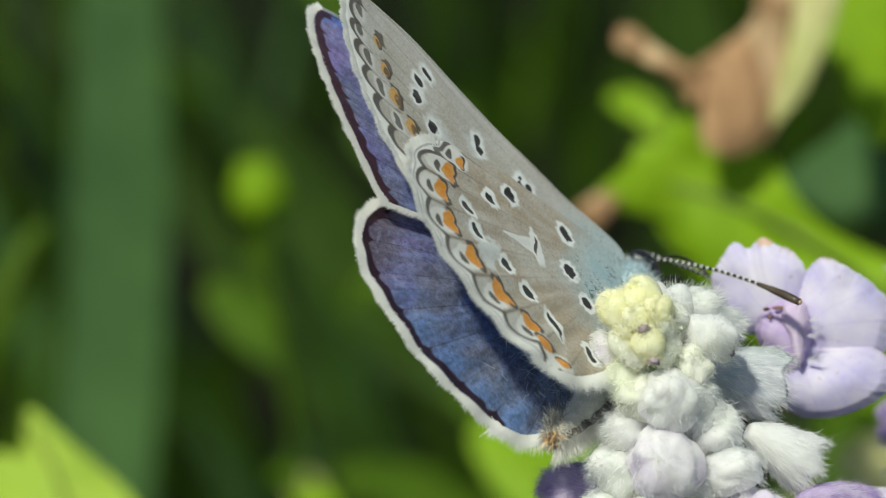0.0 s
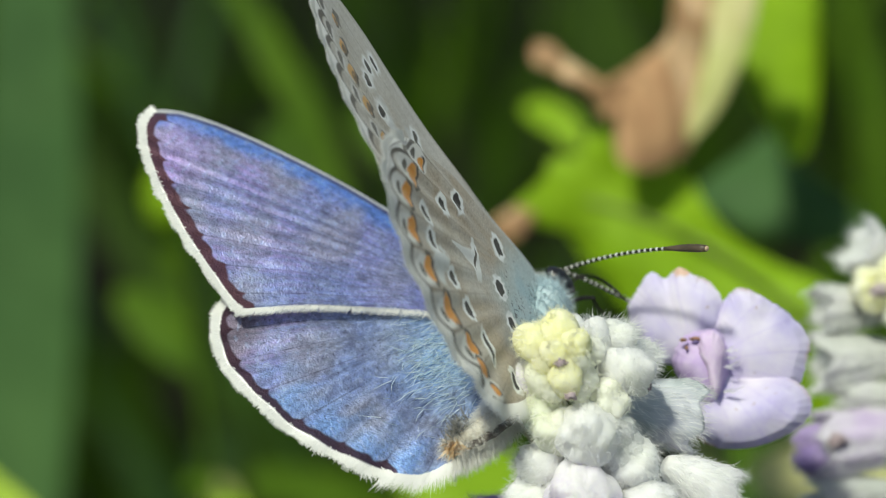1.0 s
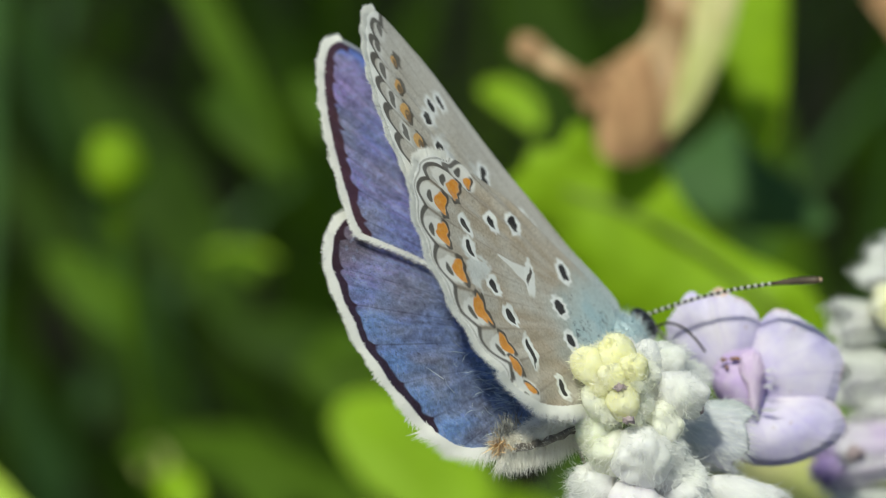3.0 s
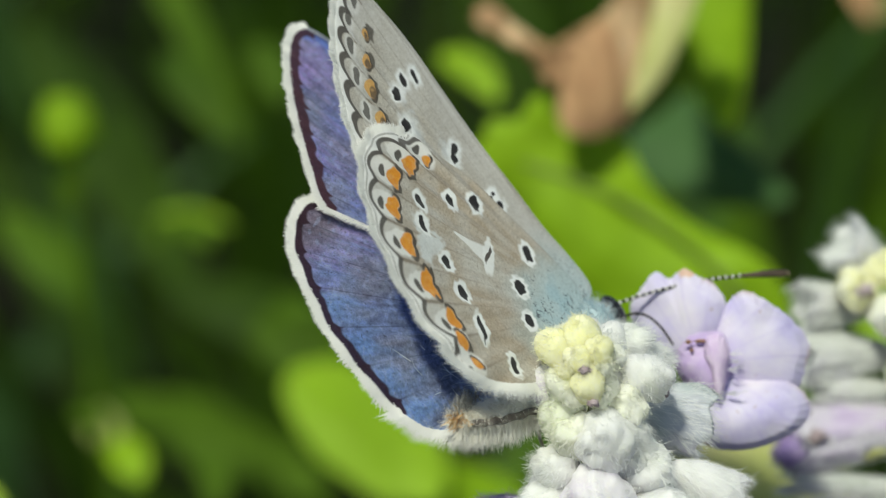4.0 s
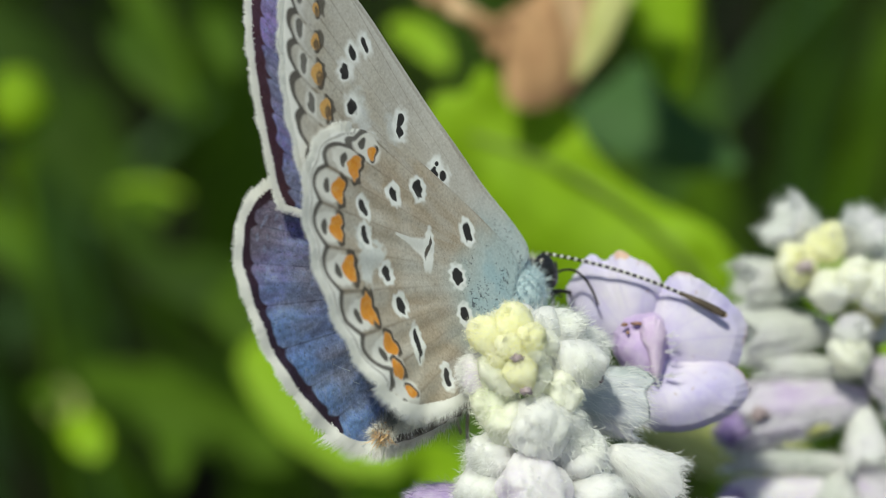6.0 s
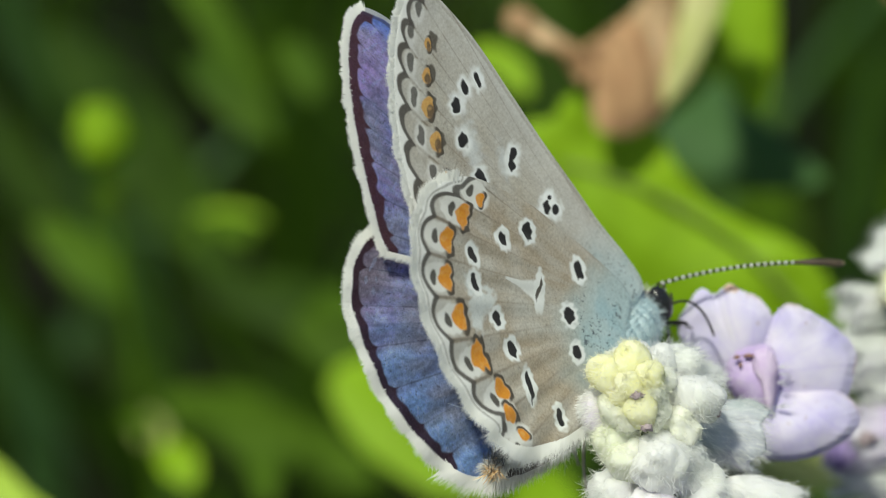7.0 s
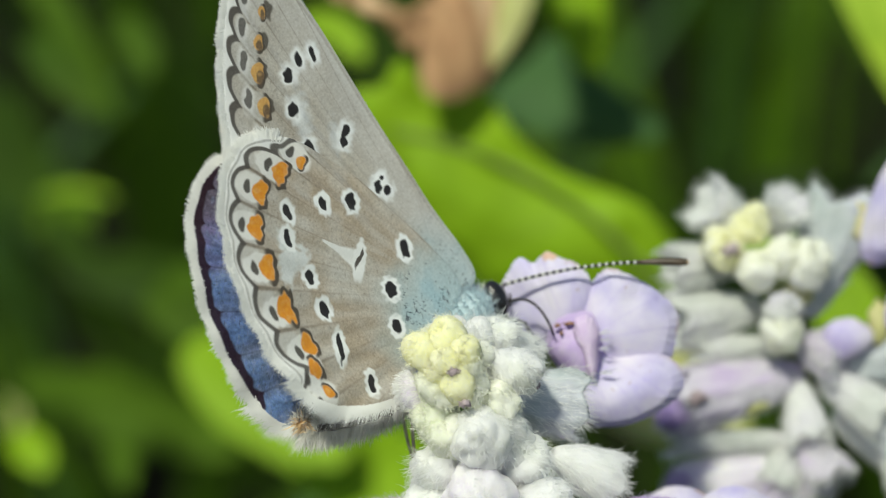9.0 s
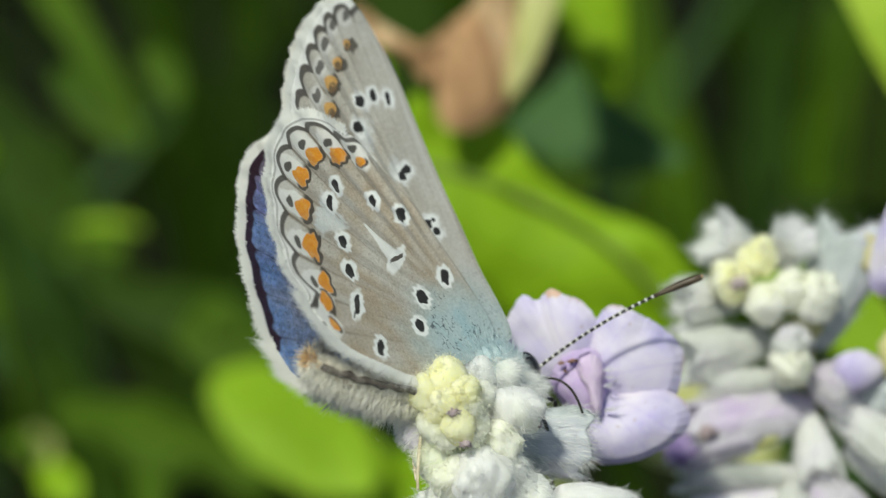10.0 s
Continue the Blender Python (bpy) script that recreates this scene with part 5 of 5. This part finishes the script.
    stem_to_ground(spike, (7.0, 20.5, -3.0), 0.0013, (0.02, 0.03))
    return spike


# ---- leaves and blades behind ----
def leaf_mesh(name, spine, widths, mat, up, fold, wave, label, category, seed, group):
    """A leaf along a spine of world points, with a midrib fold and a soft wavy rim, thick enough to have two sides."""
    pts = [Vector(p) for p in spine]
    up = Vector(up).normalized()
    m = 8
    n = len(pts)
    sheet, lift = [], []
    for i, p in enumerate(pts):
        d = (pts[min(i + 1, n - 1)] - pts[max(i - 1, 0)]).normalized()
        a = d.cross(up).normalized()
        b = a.cross(d).normalized()
        for j in range(m + 1):
            w = 2 * j / m - 1
            wob = 1 + wave * noise.noise(Vector((i * 0.9 + seed, w * 2, seed)))
            sheet.append(p + a * (widths[i] / 2 * w * wob) + b * (abs(w) * fold * widths[i] / 2 + wave * widths[i] * 0.3 * noise.noise(Vector((i * 0.7, w * 3, seed + 9)))))
            lift.append(b)
    t = max(widths) * 0.02
    verts = sheet + [p + q * t for p, q in zip(sheet, lift)]
    faces, o = [], len(sheet)
    for i in range(n - 1):
        for j in range(m):
            q = (i * (m + 1) + j, i * (m + 1) + j + 1, (i + 1) * (m + 1) + j + 1, (i + 1) * (m + 1) + j)
            faces += [q, tuple(k + o for k in q[::-1])]
    holder = thing(name, Matrix(), label, category, group)
    mesh_object("blade", verts, faces, mat, holder)
    rib = [p + lift[i * (m + 1)] * (-t * 0.5) for i, p in enumerate(pts)]
    rv, rf = tube_data(rib, [max(widths) * 0.025 * (1.1 - i / n) for i in range(n)], 6)
    mesh_object("midrib", rv, rf, MIDRIB, holder)
    return holder


def widths_of(n, width, power=0.8):
    return [max(0.02, math.sin(math.pi * min(1, max(0, (k + 0.3) / (n - 0.4)))) ** power) * width for k in range(n)]


def world_bend(a, b, sag, n=14):
    return [VIEW @ p for p in bend(a, b, sag, n)]


def make_leaf_plant():
    """The leaf group behind: a withered brown leaf with a pale side, broad green leaf below, upright leaf beside."""
    plant = thing("leaf_plant", Matrix(), "leafy plant with a withered brown leaf and broad bright green leaves", "plant")
    stalk = V(-9.0, 68, 3.0)
    sheet_mesh("withered_leaf", [(-9.0, 22.0), (-9.1, 18.9), (-9.8, 15.6), (-11.9, 13.8), (-13.1, 12.7), (-12.5, 10.9), (-12.7, 8.7), (-12.1, 7.5), (-10.7, 7.2), (-8.9, 8.0), (-7.6, 9.7), (-6.4, 11.9), (-6.0, 14.7), (-5.6, 19.0), (-6.0, 22.0)],
               (-9.5, 12.5), 61, (0.5, 0.15), 0.6, 1.6, 0.12, LEAF_BROWN, plant, 3, "curled brown withered leaf", 0.05, grain=0.14)
    # Yellowing half, with the sunlight on it put into the paler colour.
    sheet_mesh("pale_leaf", [(-6.6, 22.0), (-6.8, 19.0), (-7.1, 15.4), (-7.7, 12.5), (-8.3, 9.6), (-7.7, 9.4), (-6.2, 11.3), (-5.2, 13.5), (-4.5, 15.4), (-3.8, 19.0), (-3.6, 22.0)],
               (-6.2, 14.5), 60.4, (0.1, 0.1), 0.3, 0.7, 0.12, LEAF_PALE, plant, 4, "yellowing half of the withered leaf, paler for sunlight", 0.03, grain=0.14)
    sheet_mesh("withered_tip", [(-18.3, 15.0), (-17.2, 15.5), (-16.1, 14.5), (-14.5, 13.4), (-12.8, 12.4), (-12.2, 10.6), (-13.4, 10.3), (-14.9, 12.2), (-16.6, 13.2), (-18.0, 14.0)],
               (-14.6, 12.7), 60, (0, 0), 0.5, 0.8, 0.3, LEAF_BROWN, plant, 5, "thin shrivelled brown leaf tip", 0.12)
    sheet_mesh("green_leaf", [(-19.6, 5.2), (-17.8, 6.9), (-17.2, 8.2), (-15.6, 8.4), (-14.4, 9.9), (-12.6, 10.2), (-10.5, 8.6), (-8.5, 7.3), (-7.5, 5.5), (-5.6, 3.2), (-3.0, 1.7), (0.0, 0.4), (1.9, -1.3), (3.4, -4.1), (4.2, -8.4), (0.1, -9.5), (-5.5, -7.6), (-9.9, -4.6), (-13.1, -0.6), (-15.3, 1.8), (-17.1, 4.1), (-18.6, 3.9)],
               (-9.5, 2.0), 64, (0.05, -0.15), 0.8, 1.6, 0.15, LEAF_BRIGHT, plant, 7, "broad bright green lobed leaf", 0.02, grain=0.14)
    v, f = tube_data(world_bend((-17.5, 63.0, 6.0), (3.0, 63.6, -7.5), (2.0, 0, 2.2)), [0.00022] * 15, 6)
    mesh_object("midrib", v, f, MIDRIB, plant)
    sheet_mesh("withered_tip", [(-21.4, 3.6), (-20.6, 4.6), (-19.2, 5.2), (-18.4, 4.6), (-18.9, 3.6), (-20.2, 2.6)], (-19.9, 3.9), 63.4, (0, 0), 0.4, 0.5, 0.3, LEAF_BROWN, plant, 15, "shrivelled brown leaf tip", 0.1)
    sheet_mesh("upright_leaf", [(-6.4, 25.5), (-1.2, 26.0), (-0.8, 20.6), (-0.7, 16.2), (-0.8, 12.7), (-1.3, 9.9), (-2.3, 9.0), (-3.4, 10.3), (-4.7, 12.7), (-5.7, 15.5)],
               (-3.0, 16.5), 75, (0.15, 0.05), 0.5, 0.7, 0.15, LEAF_BRIGHT, plant, 8, "bright green hanging leaf", 0.02, grain=0.14)
    sheet_mesh("shaded_leaf", [(-10.2, 7.5), (-6.6, 11.0), (-4.8, 12.4), (-2.5, 9.9), (0.8, 7.3), (3.0, 4.6), (-1.6, 3.8), (-6.3, 5.0)], (-3.0, 7.4), 90, (0.1, 0.5), 0.6, 0.9, 0.15, LEAF_TEAL, plant, 9, "blue-green leaf in the shade", 0.02, grain=0.14)
    v, f = tube_data(bend(stalk, (stalk.x + 0.01, stalk.y + 0.03, 0), (0.004, 0.01, 0), 12), [0.0012] * 13, 8)
    mesh_object("stalk", v, f, STEM, plant, "green stalk")
    return plant


def make_blades():
    up = VIEW_TURN @ Vector((0, -1, 0.2))
    n = 15
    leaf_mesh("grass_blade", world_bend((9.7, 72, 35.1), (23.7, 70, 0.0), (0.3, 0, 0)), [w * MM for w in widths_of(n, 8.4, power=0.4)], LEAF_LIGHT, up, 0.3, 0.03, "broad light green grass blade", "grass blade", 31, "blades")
    low = thing("leaf", Matrix(), "sunlit yellow-green lobed leaf near the soil", "leaf", "low leaves")
    sheet_mesh("blade", [(-57.9, -10.0), (-56.6, -10.5), (-54.2, -12.6), (-50.4, -15.8), (-47.6, -18.5), (-50.0, -23.0), (-57.1, -23.5), (-61.2, -18.0), (-60.2, -12.9), (-58.4, -13.0)], (-55.6, -16.0), 60, (0.1, 0.1), 0.6, 0.8, 0.15, LEAF_LIGHT, low, 32, "", 0.03, grain=0.14)
    v, f = tube_data(world_bend((-57.6, 59.2, -10.6), (-54.0, 59.4, -23.0), (1.2, 0, 0.6)), [0.00016] * 15, 6)
    mesh_object("midrib", v, f, MIDRIB, low)
    side = thing("grass_blade", Matrix(), "mid green grass blade leaning out of the thicket", "grass blade", "blades")
    sheet_mesh("blade", [(-77.4, 5.6), (-78.0, 0.1), (-79.7, -5.9), (-81.7, -11.0), (-85.4, -15.0), (-88.0, -12.0), (-84.1, -3.0), (-81.2, 1.5)], (-80.8, -3.5), 110, (0.1, 0.1), 0.6, 0.8, 0.15, LEAF_MID, side, 36, "", 0.02, grain=0.14)
    v, f = tube_data(world_bend((-77.6, 109.2, 5.0), (-86.0, 109.2, -13.5), (0.6, 0, -0.6)), [0.00018] * 15, 6)
    mesh_object("midrib", v, f, MIDRIB, side)
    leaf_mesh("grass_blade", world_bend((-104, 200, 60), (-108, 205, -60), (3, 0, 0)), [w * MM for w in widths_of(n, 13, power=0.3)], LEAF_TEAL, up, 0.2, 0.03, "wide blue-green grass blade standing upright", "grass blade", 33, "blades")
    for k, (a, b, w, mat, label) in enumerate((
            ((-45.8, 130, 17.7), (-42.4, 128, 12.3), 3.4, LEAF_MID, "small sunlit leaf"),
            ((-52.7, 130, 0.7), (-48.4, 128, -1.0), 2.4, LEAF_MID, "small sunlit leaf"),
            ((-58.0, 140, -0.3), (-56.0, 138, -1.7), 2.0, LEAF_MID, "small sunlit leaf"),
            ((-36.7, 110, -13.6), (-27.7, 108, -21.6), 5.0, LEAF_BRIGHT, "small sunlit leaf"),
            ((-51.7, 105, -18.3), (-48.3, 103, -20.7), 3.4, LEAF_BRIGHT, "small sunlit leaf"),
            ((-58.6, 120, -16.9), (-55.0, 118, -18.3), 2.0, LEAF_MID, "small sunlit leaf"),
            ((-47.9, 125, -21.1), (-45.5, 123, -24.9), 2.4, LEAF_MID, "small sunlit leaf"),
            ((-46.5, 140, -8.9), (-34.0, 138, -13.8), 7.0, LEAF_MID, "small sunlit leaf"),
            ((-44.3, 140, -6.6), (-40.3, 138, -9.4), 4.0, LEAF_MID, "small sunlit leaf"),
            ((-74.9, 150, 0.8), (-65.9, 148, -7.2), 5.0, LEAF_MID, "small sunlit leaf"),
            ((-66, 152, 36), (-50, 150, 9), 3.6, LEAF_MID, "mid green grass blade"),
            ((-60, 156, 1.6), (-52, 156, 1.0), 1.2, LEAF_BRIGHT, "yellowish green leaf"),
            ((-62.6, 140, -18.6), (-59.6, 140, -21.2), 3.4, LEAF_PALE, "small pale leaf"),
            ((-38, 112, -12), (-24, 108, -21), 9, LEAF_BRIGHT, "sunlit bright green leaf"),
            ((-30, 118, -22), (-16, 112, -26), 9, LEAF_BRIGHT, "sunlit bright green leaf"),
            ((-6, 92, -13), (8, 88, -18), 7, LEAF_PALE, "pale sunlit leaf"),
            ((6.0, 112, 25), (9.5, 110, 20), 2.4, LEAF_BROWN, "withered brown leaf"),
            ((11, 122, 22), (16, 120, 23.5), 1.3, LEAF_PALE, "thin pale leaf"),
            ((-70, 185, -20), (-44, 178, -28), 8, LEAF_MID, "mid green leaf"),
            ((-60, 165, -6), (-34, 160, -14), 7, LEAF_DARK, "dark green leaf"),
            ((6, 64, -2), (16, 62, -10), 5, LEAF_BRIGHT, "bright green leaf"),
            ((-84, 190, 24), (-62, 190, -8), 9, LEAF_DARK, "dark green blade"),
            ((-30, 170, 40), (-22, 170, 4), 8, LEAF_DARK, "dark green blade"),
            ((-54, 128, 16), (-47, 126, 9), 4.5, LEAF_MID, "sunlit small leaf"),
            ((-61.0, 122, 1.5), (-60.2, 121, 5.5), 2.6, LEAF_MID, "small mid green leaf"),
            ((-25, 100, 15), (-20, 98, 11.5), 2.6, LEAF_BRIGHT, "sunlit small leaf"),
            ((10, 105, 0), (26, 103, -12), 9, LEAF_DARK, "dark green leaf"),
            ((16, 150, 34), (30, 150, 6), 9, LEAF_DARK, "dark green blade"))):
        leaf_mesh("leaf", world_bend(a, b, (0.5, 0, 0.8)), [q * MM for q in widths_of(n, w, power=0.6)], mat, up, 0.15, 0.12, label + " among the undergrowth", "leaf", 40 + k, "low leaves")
    v, f, _ = ball((-61.5, 125, 9.2), (2.6, 2.6, 2.9), 20, 14, 0.25, 4)
    bud = mesh_object("flower_bud", [VIEW @ p for p in v], f, LEAF_BRIGHT)
    tagged(bud, "round yellow-green flower bud on a thin stalk", "flower bud")
    a = V(-61.5, 125, 7.0)
    v, f = tube_data(bend(a, (a.x + 0.004, a.y + 0.02, 0), (0.002, 0.004, 0), 10), [0.0004] * 11, 8)
    mesh_object("stalk", v, f, LEAF_MID, bud, "thin green stalk")


def make_ground():
    v, f = [], []
    n = 60
    for i in range(n + 1):
        for j in range(n + 1):
            x, y = (2 * i / n - 1), (2 * j / n - 1)
            x, y = 60 * x * abs(x) ** 3, 60 * y * abs(y) ** 3
            h = 0.02 * noise.noise(Vector((x * 6, y * 6, 0))) if abs(x) < 3 and abs(y) < 3 else 0.0
            v.append((x, y, h))
    for i in range(n):
        for j in range(n):
            a = i * (n + 1) + j
            f.append((a, a + n + 1, a + n + 2, a + 1))
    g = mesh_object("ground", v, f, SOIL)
    tagged(g, "bare soil coloured near-black for the shade under plants", "ground", kind="structure")


def make_undergrowth():
    """The deep tangle of blades behind, as one mass of leaves of three greens."""
    rng = random.Random(77)
    verts, faces, idx = [], [], []
    for k in range(460):
        x = rng.uniform(-0.55, 0.45)
        y = rng.uniform(0.24, 1.5)
        x *= 0.5 + y
        h = rng.uniform(0.12, 0.34) * (1.0 if y > 0.3 else 0.8)
        w = rng.uniform(0.005, 0.016)
        lean = Vector((rng.gauss(0, 0.10), rng.gauss(-0.02, 0.08), 0))
        base = Vector((x, y, 0))
        pts = [base + Vector((0, 0, h * s)) + lean * (s * s) for s in (0, .25, .5, .7, .85, 1)]
        side = Vector((math.cos(a := rng.uniform(0, 6.28)), math.sin(a), 0))
        o = len(verts)
        for i, p in enumerate(pts):
            ww = w * (1, 1, 0.95, 0.75, 0.5, 0.06)[i] / 2
            verts += [p - side * ww, p + side * ww]
        for i in range(5):
            faces.append((o + 2 * i, o + 2 * i + 1, o + 2 * i + 3, o + 2 * i + 2))
            # Mostly the darkened green, so the tangle looks shaded by colour.
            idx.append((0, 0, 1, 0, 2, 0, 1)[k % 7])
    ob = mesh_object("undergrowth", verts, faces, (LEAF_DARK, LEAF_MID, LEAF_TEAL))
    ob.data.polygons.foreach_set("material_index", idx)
    tagged(ob, "dense green grass and leaves, darkened for shade, behind the flowers", "grass", kind="stuff")


make_ground()
make_undergrowth()
make_leaf_plant()
make_blades()
make_back_spike()
make_main_spike()
butterfly = make_butterfly()
far_antenna = make_antenna(butterfly, "antenna")
near_antenna = make_antenna(butterfly, "antenna")
tagged(far_antenna, "black and white ringed antenna with dark club")
tagged(near_antenna, "black and white ringed antenna with dark club")


def motions():
    walk(butterfly, rows_of(BODY_PATH))
    walk(WINGS[("hindwing", False)], rows_of(HIND_NEAR_PATH))
    walk(WINGS[("forewing", False)], rows_of(FORE_NEAR_PATH))
    walk(WINGS[("hindwing", True)], rows_of(HIND_FAR_PATH))
    walk(WINGS[("forewing", True)], rows_of(FORE_FAR_PATH))
    walk(far_antenna, rows_of(ANTENNA_FAR_PATH))
    walk(near_antenna, rows_of(ANTENNA_NEAR_PATH))


motions()
